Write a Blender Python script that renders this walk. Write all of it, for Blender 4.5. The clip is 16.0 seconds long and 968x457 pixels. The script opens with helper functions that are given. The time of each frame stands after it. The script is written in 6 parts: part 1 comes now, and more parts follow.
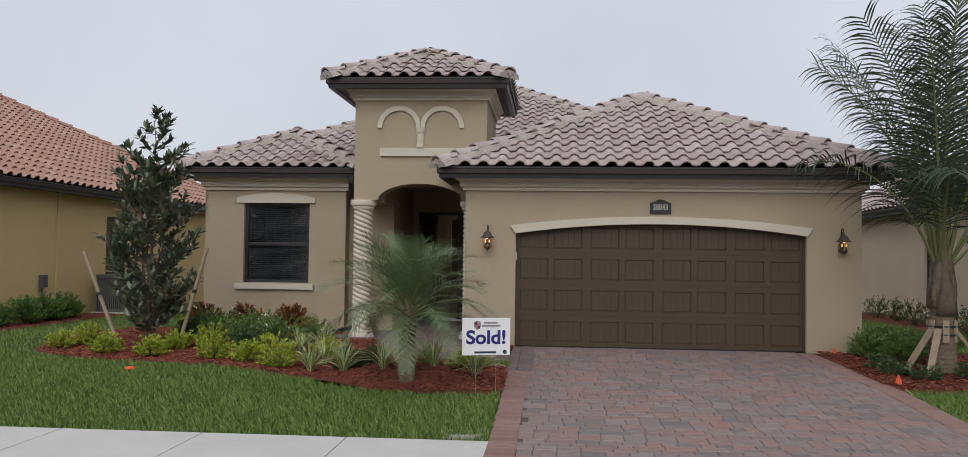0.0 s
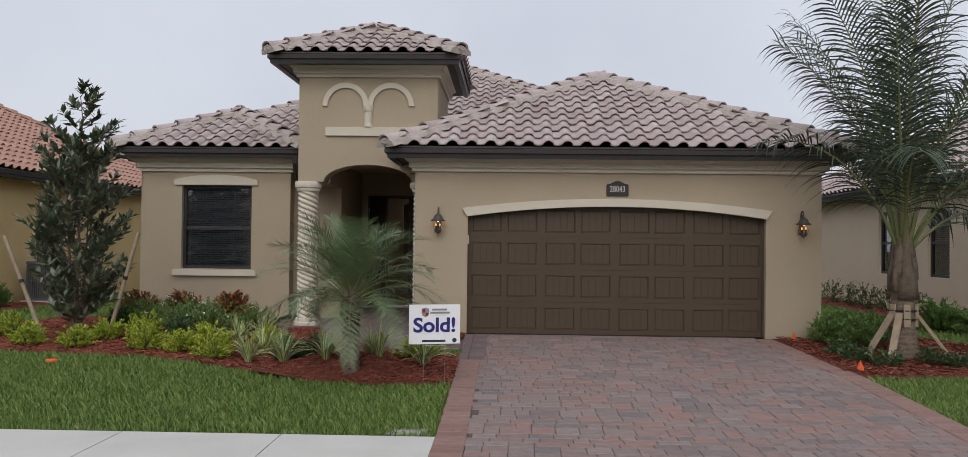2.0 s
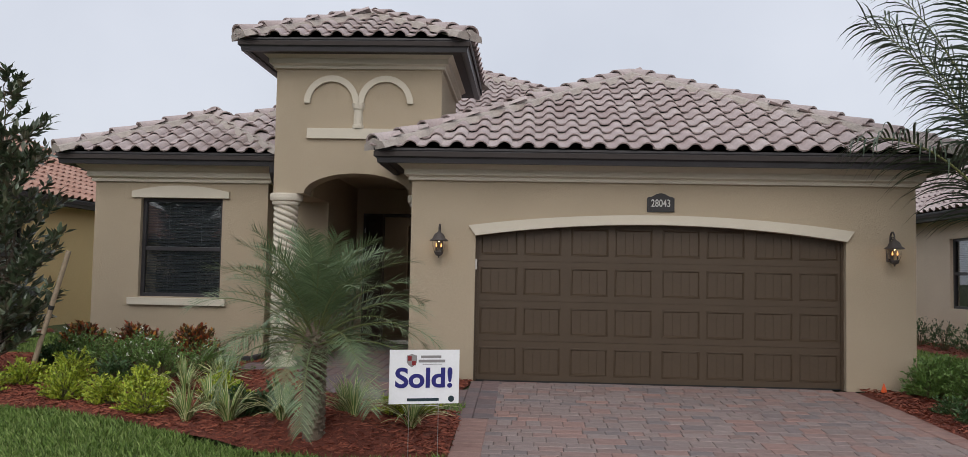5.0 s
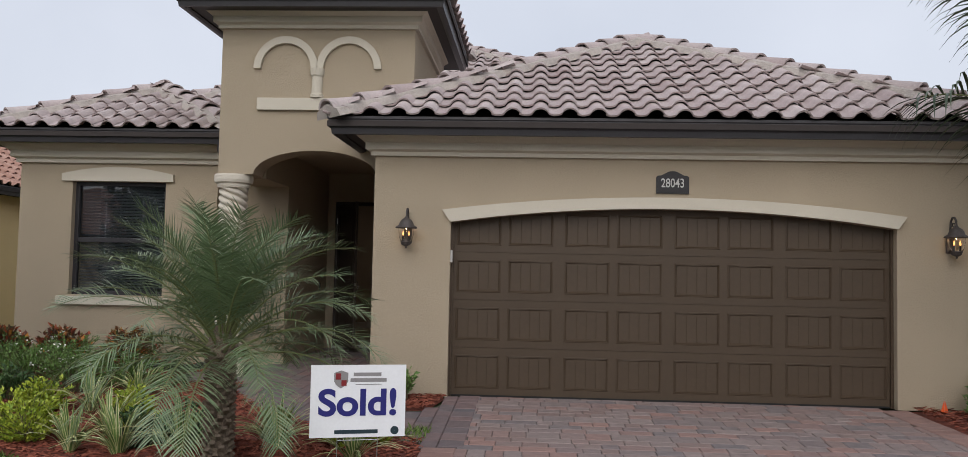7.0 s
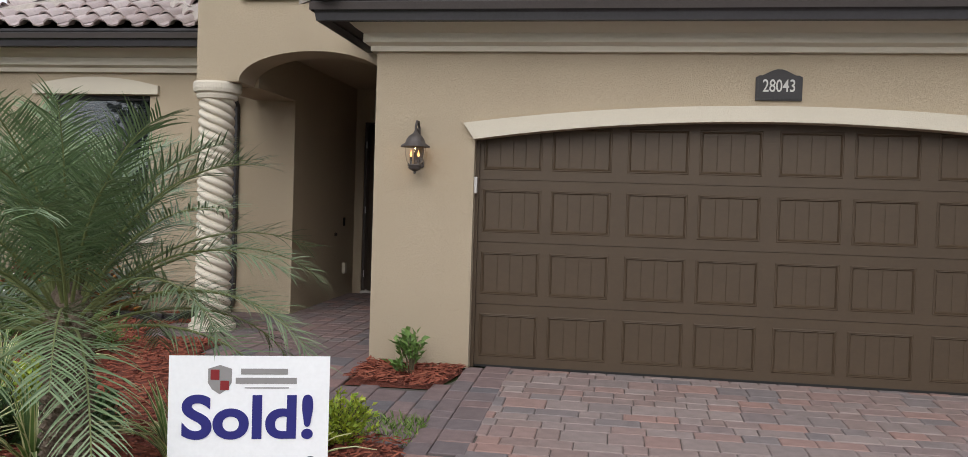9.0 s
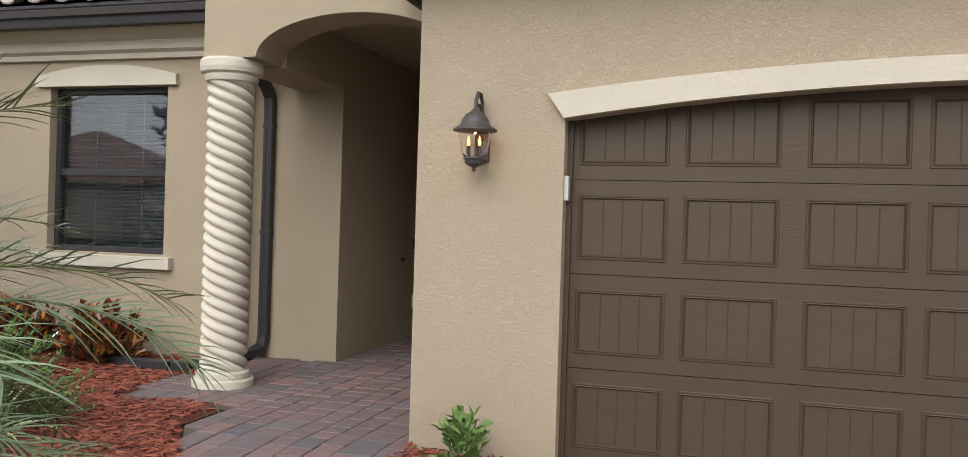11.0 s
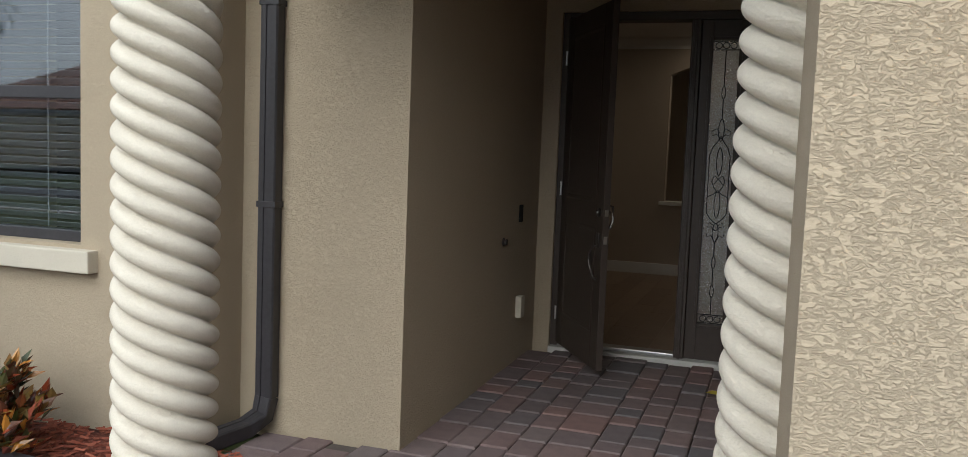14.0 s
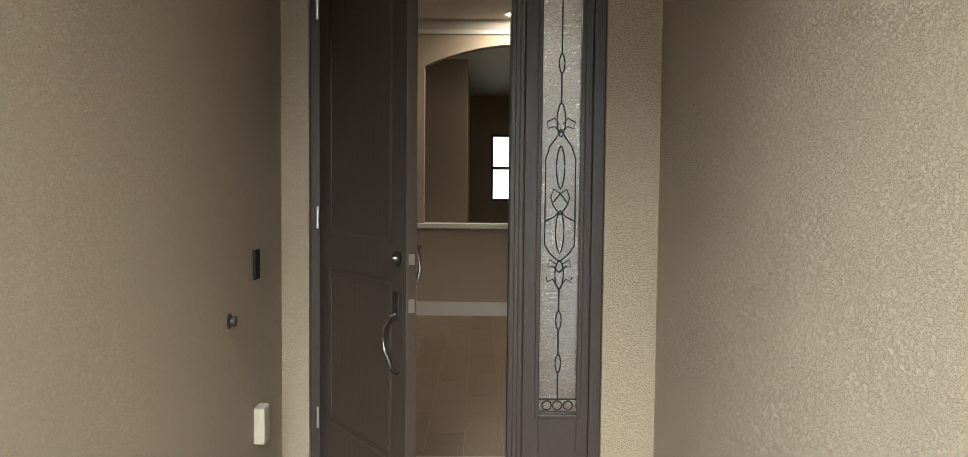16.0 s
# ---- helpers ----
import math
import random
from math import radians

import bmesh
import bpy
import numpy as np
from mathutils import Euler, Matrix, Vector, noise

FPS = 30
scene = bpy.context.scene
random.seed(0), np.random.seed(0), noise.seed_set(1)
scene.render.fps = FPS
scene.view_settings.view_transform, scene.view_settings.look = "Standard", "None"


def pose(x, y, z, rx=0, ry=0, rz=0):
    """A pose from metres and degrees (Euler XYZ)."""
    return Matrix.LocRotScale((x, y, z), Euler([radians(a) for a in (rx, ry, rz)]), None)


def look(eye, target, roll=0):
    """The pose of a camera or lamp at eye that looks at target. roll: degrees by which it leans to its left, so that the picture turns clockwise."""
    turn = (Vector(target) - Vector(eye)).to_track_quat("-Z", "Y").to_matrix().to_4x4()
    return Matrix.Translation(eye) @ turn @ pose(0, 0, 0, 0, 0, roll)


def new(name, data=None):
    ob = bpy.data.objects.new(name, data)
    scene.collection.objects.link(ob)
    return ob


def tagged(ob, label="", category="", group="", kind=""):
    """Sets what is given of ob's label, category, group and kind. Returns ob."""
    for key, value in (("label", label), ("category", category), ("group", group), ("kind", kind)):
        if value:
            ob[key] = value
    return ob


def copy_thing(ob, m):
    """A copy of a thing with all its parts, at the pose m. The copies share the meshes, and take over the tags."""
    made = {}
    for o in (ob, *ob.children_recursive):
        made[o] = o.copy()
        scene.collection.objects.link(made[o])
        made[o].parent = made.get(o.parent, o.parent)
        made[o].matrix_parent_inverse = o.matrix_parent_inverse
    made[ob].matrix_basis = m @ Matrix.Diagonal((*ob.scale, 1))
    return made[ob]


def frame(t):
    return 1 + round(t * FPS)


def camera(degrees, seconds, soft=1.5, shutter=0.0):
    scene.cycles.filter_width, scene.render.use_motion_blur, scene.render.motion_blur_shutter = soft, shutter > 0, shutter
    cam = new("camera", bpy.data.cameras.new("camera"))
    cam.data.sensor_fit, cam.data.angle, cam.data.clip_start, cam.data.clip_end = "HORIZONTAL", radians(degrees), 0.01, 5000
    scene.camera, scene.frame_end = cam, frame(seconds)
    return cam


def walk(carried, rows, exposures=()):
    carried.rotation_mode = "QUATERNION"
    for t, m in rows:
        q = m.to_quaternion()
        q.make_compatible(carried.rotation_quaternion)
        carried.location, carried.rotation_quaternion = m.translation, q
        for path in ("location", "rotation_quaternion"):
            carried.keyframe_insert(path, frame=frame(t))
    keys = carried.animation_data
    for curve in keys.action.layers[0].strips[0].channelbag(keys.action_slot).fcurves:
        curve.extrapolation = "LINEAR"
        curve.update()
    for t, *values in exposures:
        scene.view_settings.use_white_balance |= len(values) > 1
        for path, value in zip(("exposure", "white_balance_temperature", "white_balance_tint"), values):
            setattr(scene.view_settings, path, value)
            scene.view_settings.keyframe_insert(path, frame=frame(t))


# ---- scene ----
EXPOSURES = [(0.0, -0.08, 6500, 10), (3.5, -0.05, 6500, 10), (4.5, 0.0, 6500, 10), (7.0, 0.05, 6400, 10), (7.5, 0.42, 6450, 9), (8.5, 0.45, 6450, 9), (11.0, 0.85, 6500, 9),
             (12.0, 0.95, 6200, 8), (13.0, 0.95, 5950, 7), (13.5, 0.95, 5950, 5), (14.0, 0.95, 6150, 4), (14.5, 1.5, 6200, 1), (15.0, 1.95, 6150, 1), (15.5, 2.4, 6150, 0), (16.0, 3.15, 6200, 0)]
cam = camera(58.78, 16.0, soft=0.7)
# seconds, eye x y z, yaw, pitch, roll
ROWS = [
    (0, 0.000, 0.000, 1.517, 4.59, 1.97, 0.78),
    (0.5, -0.111, 0.062, 1.483, 2.64, 1.78, 0.56),
    (1, -0.102, 0.177, 1.476, 1.44, 0.78, 0.49),
    (1.5, -0.004, 0.394, 1.494, 1.04, 1.04, 0.46),
    (2, 0.044, 0.633, 1.469, 1.66, 1.14, 0.66),
    (2.5, -0.024, 0.996, 1.494, 2.20, 1.21, 0.88),
    (3, 0.007, 1.413, 1.471, 1.95, 0.58, 1.20),
    (3.5, 0.049, 1.841, 1.471, 1.78, -0.10, 1.71),
    (4, 0.003, 2.304, 1.487, 2.01, 0.14, 1.32),
    (4.5, 0.022, 2.752, 1.468, 2.39, 2.62, 1.28),
    (4.7, 0.033, 2.973, 1.453, 2.73, 2.89, 1.28),
    (6.8, 0.254, 4.980, 1.402, 3.06, 3.52, 0.92),
    (7, 0.306, 5.205, 1.376, 3.39, 3.02, 1.19),
    (7.5, 0.395, 5.763, 1.322, 4.90, -1.27, 1.69),
    (8, 0.452, 6.349, 1.372, 6.05, -1.77, 1.65),
    (8.5, 0.547, 6.942, 1.373, 6.90, -1.49, 1.64),
    (8.7, 0.591, 7.207, 1.387, 7.62, -1.55, 1.71),
    (10.8, 0.402, 9.828, 1.297, 16.06, 0.50, 1.88),
    (11, 0.305, 10.071, 1.340, 16.45, -0.19, 1.79),
    (11.5, 0.085, 10.675, 1.369, 17.44, -1.47, 1.97),
    (12, -0.165, 11.280, 1.391, 19.24, -1.69, 2.43),
    (12.5, -0.524, 11.842, 1.397, 20.38, -2.24, 2.83),
    (13, -0.843, 12.432, 1.397, 22.26, -2.73, 2.62),
    (13.5, -1.217, 13.007, 1.432, 22.20, -3.47, 2.25),
    (14, -1.548, 13.548, 1.504, 18.83, -4.89, 2.22),
    (14.5, -1.817, 14.030, 1.482, 11.69, -4.23, 2.10),
    (15, -2.082, 14.587, 1.438, 4.43, -2.99, 0.52),
    (15.5, -2.216, 15.173, 1.444, 2.13, -3.10, 0.41),
    (16, -2.333, 15.808, 1.464, -0.33, -3.30, 0.56),
]
walk(cam, [(t, pose(x, y, z, 0, 0, yaw) @ pose(0, 0, 0, 90 + pitch) @ pose(0, 0, 0, 0, 0, roll)) for t, x, y, z, yaw, pitch, roll in ROWS], EXPOSURES)

# ---- world, sun, exposure ----
world = bpy.data.worlds.new("overcast")
scene.world = world
world.use_nodes = True
wn, wl = world.node_tree.nodes, world.node_tree.links
sky = wn.new("ShaderNodeTexSky")
sky.sky_type, sky.sun_disc = "NISHITA", False
sky.sun_elevation, sky.sun_rotation = radians(37), radians(183)
sky.dust_density, sky.air_density = 4.0, 1.0
wcoord = wn.new("ShaderNodeTexCoord")
wcloud = wn.new("ShaderNodeTexNoise")
wcloud.inputs["Scale"].default_value, wcloud.inputs["Detail"].default_value = 2.2, 5.0
wl.new(wcoord.outputs["Generated"], wcloud.inputs["Vector"])
wramp = wn.new("ShaderNodeValToRGB")
wramp.color_ramp.elements[0].position, wramp.color_ramp.elements[0].color = 0.3, (5.3, 5.55, 6.2, 1)
wramp.color_ramp.elements[1].position, wramp.color_ramp.elements[1].color = 0.7, (6.5, 6.7, 7.3, 1)
wl.new(wcloud.outputs["Fac"], wramp.inputs["Fac"])
wmix = wn.new("ShaderNodeMix")
wmix.data_type = "RGBA"
wmix.inputs["Factor"].default_value = 0.85
wl.new(sky.outputs["Color"], wmix.inputs["A"])
wl.new(wramp.outputs["Color"], wmix.inputs["B"])
wl.new(wmix.outputs["Result"], wn["Background"].inputs["Color"])
wn["Background"].inputs["Strength"].default_value = 0.125
sun = new("sun", bpy.data.lights.new("sun", "SUN"))
sun.data.energy, sun.data.angle, sun.data.color = 1.25, radians(50), (1.0, 0.97, 0.93)
sun.matrix_world = look((-1.5, -18.5, 18.2), (0, 6, 0))


# ---- materials ----
def material(name, colour, rough=0.8, metal=0.0, spread=0.12, scale=6.0, fine=60.0, bump=0.2, depth=0.004, per=None, spec=0.4, hues=None, stain=0.0):
    """Colour with a coarse and a fine variation, and relief; per: 'object' or 'island' gives each piece its own tone."""
    m = bpy.data.materials.new(name)
    m.use_nodes = True
    n, l = m.node_tree.nodes, m.node_tree.links
    b = n["Principled BSDF"]
    b.inputs["Roughness"].default_value, b.inputs["Metallic"].default_value = rough, metal
    b.inputs["Specular IOR Level"].default_value = spec
    co = n.new("ShaderNodeTexCoord")
    big, small = n.new("ShaderNodeTexNoise"), n.new("ShaderNodeTexNoise")
    big.inputs["Scale"].default_value, big.inputs["Detail"].default_value = scale, 4
    small.inputs["Scale"].default_value, small.inputs["Detail"].default_value = fine, 3
    for t in (big, small):
        l.new(co.outputs["Object"], t.inputs["Vector"])
    base = n.new("ShaderNodeRGB")
    base.outputs[0].default_value = (*colour, 1)
    col = base.outputs[0]
    if per:
        src = n.new("ShaderNodeObjectInfo") if per == "object" else n.new("ShaderNodeNewGeometry")
        ramp = n.new("ShaderNodeValToRGB")
        tones = hues or [colour]
        ramp.color_ramp.interpolation = "LINEAR"
        for i, c in enumerate(tones):
            e = ramp.color_ramp.elements[i] if i < 2 else ramp.color_ramp.elements.new(i / (len(tones) - 1))
            e.position, e.color = i / max(1, len(tones) - 1), (*c, 1)
        if len(tones) == 1:
            ramp.color_ramp.elements[1].color = (*colour, 1)
        l.new(src.outputs["Random" if per == "object" else "Random Per Island"], ramp.inputs["Fac"])
        col = ramp.outputs["Color"]
    add = n.new("ShaderNodeMath")
    add.operation = "ADD"
    l.new(big.outputs["Fac"], add.inputs[0])
    l.new(small.outputs["Fac"], add.inputs[1])
    rng = n.new("ShaderNodeMapRange")
    rng.inputs["From Min"].default_value, rng.inputs["From Max"].default_value = 0.6, 1.4
    rng.inputs["To Min"].default_value, rng.inputs["To Max"].default_value = 1 - spread, 1 + spread
    l.new(add.outputs[0], rng.inputs["Value"])
    mul = n.new("ShaderNodeMix")
    mul.data_type, mul.blend_type = "RGBA", "MULTIPLY"
    mul.inputs["Factor"].default_value = 1.0
    l.new(col, mul.inputs["A"])
    l.new(rng.outputs["Result"], mul.inputs["B"])
    l.new(mul.outputs["Result"], b.inputs["Base Color"])
    if bump:
        bp = n.new("ShaderNodeBump")
        bp.inputs["Strength"].default_value, bp.inputs["Distance"].default_value = bump, depth
        l.new(small.outputs["Fac"], bp.inputs["Height"])
        l.new(bp.outputs["Normal"], b.inputs["Normal"])
    return m


def stucco_material(name, colour, depth=0.0075, scale=92.0):
    """Knockdown stucco: flattened clumps with pits between them."""
    m = material(name, colour, 0.92, spread=0.07, scale=0.8, fine=150, bump=0.0, spec=0.2)
    n, l = m.node_tree.nodes, m.node_tree.links
    co, mp = n.new("ShaderNodeTexCoord"), n.new("ShaderNodeMapping")
    mp.inputs["Scale"].default_value = (0.7, 0.7, 1.25)
    l.new(co.outputs["Object"], mp.inputs["Vector"])
    a, c = n.new("ShaderNodeTexNoise"), n.new("ShaderNodeTexNoise")
    a.inputs["Scale"].default_value, a.inputs["Detail"].default_value, a.inputs["Roughness"].default_value = scale, 7, 0.66
    a.inputs["Distortion"].default_value = 1.1
    c.inputs["Scale"].default_value, c.inputs["Detail"].default_value = 210, 2
    for t in (a, c):
        l.new(mp.outputs["Vector"], t.inputs["Vector"])
    ramp, mix = n.new("ShaderNodeMapRange"), n.new("ShaderNodeMath")
    ramp.interpolation_type, mix.operation = "SMOOTHSTEP", "MULTIPLY_ADD"
    ramp.inputs["From Min"].default_value, ramp.inputs["From Max"].default_value = 0.405, 0.54
    mix.inputs[1].default_value = 0.35
    l.new(a.outputs["Fac"], ramp.inputs["Value"])
    l.new(c.outputs["Fac"], mix.inputs[0])
    l.new(ramp.outputs["Result"], mix.inputs[2])
    bp = n.new("ShaderNodeBump")
    bp.inputs["Strength"].default_value, bp.inputs["Distance"].default_value = 0.64, depth
    l.new(mix.outputs[0], bp.inputs["Height"])
    l.new(bp.outputs["Normal"], n["Principled BSDF"].inputs["Normal"])
    return m


def wood_material(name, colour, rough=0.55, along="Z", stretch=14.0):
    """Embossed wood grain that runs along one axis."""
    m = material(name, colour, rough, spread=0.10, scale=3, fine=25, bump=0.0)
    n, l = m.node_tree.nodes, m.node_tree.links
    co, mp, g = n.new("ShaderNodeTexCoord"), n.new("ShaderNodeMapping"), n.new("ShaderNodeTexNoise")
    s = [stretch * 6] * 3
    s["XYZ".index(along)] = stretch * 0.25
    mp.inputs["Scale"].default_value = s
    g.inputs["Scale"].default_value, g.inputs["Detail"].default_value, g.inputs["Distortion"].default_value = 1.0, 5, 0.8
    l.new(co.outputs["Object"], mp.inputs["Vector"])
    l.new(mp.outputs["Vector"], g.inputs["Vector"])
    bp = n.new("ShaderNodeBump")
    bp.inputs["Strength"].default_value, bp.inputs["Distance"].default_value = 0.35, 0.003
    l.new(g.outputs["Fac"], bp.inputs["Height"])
    l.new(bp.outputs["Normal"], n["Principled BSDF"].inputs["Normal"])
    return m


def glass_material(name, rough=0.0, bump=0.0, scale=60.0, tint=(1, 1, 1), ior=1.5):
    m = bpy.data.materials.new(name)
    m.use_nodes = True
    n, l = m.node_tree.nodes, m.node_tree.links
    b = n["Principled BSDF"]
    b.inputs["Base Color"].default_value = (*tint, 1)
    b.inputs["Roughness"].default_value = rough
    b.inputs["Transmission Weight"].default_value = 1.0
    b.inputs["IOR"].default_value = ior
    if bump:
        co, t, bp = n.new("ShaderNodeTexCoord"), n.new("ShaderNodeTexNoise"), n.new("ShaderNodeBump")
        t.inputs["Scale"].default_value = scale
        bp.inputs["Strength"].default_value, bp.inputs["Distance"].default_value = bump, 0.01
        l.new(co.outputs["Object"], t.inputs["Vector"])
        l.new(t.outputs["Fac"], bp.inputs["Height"])
        l.new(bp.outputs["Normal"], b.inputs["Normal"])
    return m


def leaf_material(name, tones, rough=0.45, gloss=0.4):
    m = material(name, tones[0], rough, spread=0.15, scale=9, fine=80, bump=0.1, per="island", hues=tones, spec=gloss)
    b = m.node_tree.nodes["Principled BSDF"]
    b.inputs["Subsurface Weight"].default_value = 0.0
    return m


def glow_material(name, colour, strength):
    m = bpy.data.materials.new(name)
    m.use_nodes = True
    b = m.node_tree.nodes["Principled BSDF"]
    b.inputs["Base Color"].default_value = (*colour, 1)
    b.inputs["Emission Color"].default_value = (*colour, 1)
    b.inputs["Emission Strength"].default_value = strength
    return m


STUCCO = stucco_material("tan stucco", (0.470, 0.390, 0.285))
STUCCO_NEXT = stucco_material("ochre stucco", (0.76, 0.57, 0.29))
STUCCO_PALE = stucco_material("beige stucco", (0.74, 0.61, 0.47))
TRIM = stucco_material("cream trim", (0.60, 0.55, 0.455), 0.002, 80)
CREAM = stucco_material("cream cast stone", (0.67, 0.615, 0.52), 0.003, 90)
BRONZE = material("dark bronze paint", (0.036, 0.034, 0.038), 0.38, spread=0.2, scale=4, fine=40, bump=0.05)
SOFFIT = material("brown soffit", (0.035, 0.028, 0.026), 0.6, spread=0.1)
DOOR_BROWN = wood_material("brown embossed steel", (0.062, 0.041, 0.024), 0.5, "X")
ENTRY_BROWN = wood_material("dark walnut fibreglass", (0.052, 0.039, 0.033), 0.42, "Z")
TILE_HUES = [(0.36, 0.285, 0.275), (0.44, 0.37, 0.36), (0.39, 0.32, 0.31), (0.48, 0.415, 0.40), (0.42, 0.345, 0.335)]
TILE = material("blended roof tile", TILE_HUES[1], 0.85, spread=0.22, scale=5, fine=45, bump=0.3, per="object", hues=TILE_HUES)
TILE_ISLAND = material("blended roof tile, far", TILE_HUES[1], 0.85, spread=0.22, scale=5, fine=45, bump=0.3, per="island", hues=TILE_HUES)
RED_HUES = [(0.36, 0.20, 0.15), (0.42, 0.25, 0.195), (0.38, 0.22, 0.17), (0.46, 0.29, 0.23)]
TILE_RED = material("terracotta roof tile", RED_HUES[0], 0.85, spread=0.2, scale=5, fine=45, bump=0.3, per="island", hues=RED_HUES)
MORTAR = material("hip mortar", (0.42, 0.375, 0.34), 0.95, spread=0.25, scale=9, fine=60, bump=0.6, depth=0.01)
DECK = material("roof underlay", (0.05, 0.042, 0.04), 0.95)
PAVER_HUES = [(0.22, 0.155, 0.14), (0.25, 0.195, 0.18), (0.18, 0.155, 0.155), (0.29, 0.18, 0.155), (0.23, 0.18, 0.17), (0.27, 0.215, 0.20)]
PAVER = material("clay and charcoal paver", PAVER_HUES[0], 0.85, spread=0.25, scale=12, fine=120, bump=0.35, per="object", hues=PAVER_HUES)
PAVER_ISLAND = material("clay and charcoal paver, far", PAVER_HUES[0], 0.85, spread=0.25, scale=12, fine=120, bump=0.35, per="island", hues=PAVER_HUES)
PORCH_HUES = [(0.15, 0.115, 0.115), (0.19, 0.13, 0.125), (0.13, 0.118, 0.125), (0.22, 0.14, 0.13), (0.165, 0.14, 0.14)]
PORCH_PAVER = material("charcoal and plum paver", PORCH_HUES[0], 0.8, spread=0.25, scale=12, fine=120, bump=0.35, per="object", hues=PORCH_HUES)
PORCH_ISLAND = material("charcoal and plum paver, far", PORCH_HUES[0], 0.8, spread=0.25, scale=12, fine=120, bump=0.35, per="island", hues=PORCH_HUES)
BORDER_HUES = [(0.23, 0.135, 0.115), (0.28, 0.175, 0.15), (0.25, 0.16, 0.14)]
PAVER_BORDER = material("red border paver", BORDER_HUES[0], 0.85, spread=0.22, scale=12, fine=120, bump=0.35, per="island", hues=BORDER_HUES)
SAND = material("joint sand", (0.10, 0.085, 0.075), 0.95, spread=0.3, fine=200, bump=0.4)
CONCRETE = material("broom-finished concrete", (0.55, 0.54, 0.51), 0.9, spread=0.10, scale=2, fine=140, bump=0.3, depth=0.002)
SLAB_OLD = material("weathered concrete lid", (0.30, 0.30, 0.27), 0.95, spread=0.3, scale=9, fine=90, bump=0.5)
ASPHALT = material("asphalt", (0.055, 0.055, 0.057), 0.9, spread=0.3, scale=3, fine=180, bump=0.4)
SOIL = material("lawn soil", (0.055, 0.075, 0.022), 0.95, spread=0.35, scale=2, fine=60, bump=0.5, depth=0.02)
MULCH = material("red mulch bed", (0.16, 0.045, 0.028), 0.95, spread=0.45, scale=14, fine=70, bump=1.0, depth=0.03)
CHIP_HUES = [(0.13, 0.032, 0.02), (0.24, 0.065, 0.038), (0.30, 0.10, 0.06), (0.18, 0.045, 0.028)]
CHIP = material("red mulch chip", CHIP_HUES[0], 0.95, spread=0.3, per="island", hues=CHIP_HUES, bump=0.2)
GRASS = leaf_material("turf blade", [(0.115, 0.19, 0.04), (0.16, 0.25, 0.055), (0.24, 0.31, 0.10), (0.06, 0.11, 0.022), (0.13, 0.21, 0.045)], 0.6, 0.25)
BARK = material("grey-brown bark", (0.13, 0.10, 0.075), 0.95, spread=0.4, scale=12, fine=60, bump=0.9, depth=0.02)
PALM_TRUNK = material("palm trunk fibre", (0.17, 0.13, 0.095), 0.95, spread=0.45, scale=14, fine=70, bump=0.9, depth=0.02)
PALM_LEAF = leaf_material("pygmy palm leaflet", [(0.10, 0.155, 0.07), (0.14, 0.205, 0.095), (0.20, 0.265, 0.14), (0.065, 0.11, 0.048)], 0.42, 0.5)
COCO_LEAF = leaf_material("coconut palm leaflet", [(0.035, 0.055, 0.032), (0.05, 0.075, 0.045), (0.085, 0.11, 0.07)], 0.5, 0.3)
PALM_RIB = material("palm leaf rib", (0.16, 0.18, 0.07), 0.5, spread=0.2)
MAGNOLIA = leaf_material("dark glossy leaf", [(0.055, 0.08, 0.045), (0.08, 0.11, 0.06), (0.115, 0.145, 0.085), (0.11, 0.09, 0.06)], 0.3, 0.6)
LIME = leaf_material("lime shrub leaf", [(0.31, 0.38, 0.035), (0.42, 0.48, 0.05), (0.18, 0.28, 0.03), (0.48, 0.53, 0.09)], 0.5, 0.3)
MIDGREEN = leaf_material("mid-green shrub leaf", [(0.085, 0.16, 0.04), (0.12, 0.21, 0.05), (0.17, 0.27, 0.07)], 0.45, 0.4)
DEEPGREEN = leaf_material("deep green shrub leaf", [(0.03, 0.07, 0.022), (0.045, 0.09, 0.03), (0.07, 0.13, 0.04)], 0.4, 0.4)
CROTON = leaf_material("croton leaf", [(0.03, 0.045, 0.02), (0.12, 0.03, 0.02), (0.36, 0.07, 0.025), (0.075, 0.11, 0.03), (0.52, 0.21, 0.035), (0.05, 0.05, 0.022), (0.16, 0.04, 0.025), (0.05, 0.07, 0.025)], 0.35, 0.45)
STRIPE = leaf_material("variegated strap leaf", [(0.32, 0.35, 0.13), (0.66, 0.63, 0.37), (0.40, 0.42, 0.17), (0.70, 0.66, 0.42)], 0.5, 0.3)
STEM = material("plant stem", (0.10, 0.085, 0.045), 0.8)
PETAL = material("white petal", (0.8, 0.8, 0.76), 0.6)
TIMBER = material("weathered lumber", (0.30, 0.235, 0.165), 0.85, spread=0.3, scale=8, fine=60, bump=0.4)
STRAP = material("black strap", (0.02, 0.02, 0.02), 0.7)
GLASS = glass_material("coated window glass", tint=(0.52, 0.58, 0.62), ior=1.75)
LAMP_GLASS = glass_material("clear lantern glass", ior=1.2)
RAIN_GLASS = glass_material("textured art glass", 0.04, 0.5, 95, ior=1.8)
BLIND = material("pale slat blind", (0.22, 0.225, 0.24), 0.55, spread=0.08)
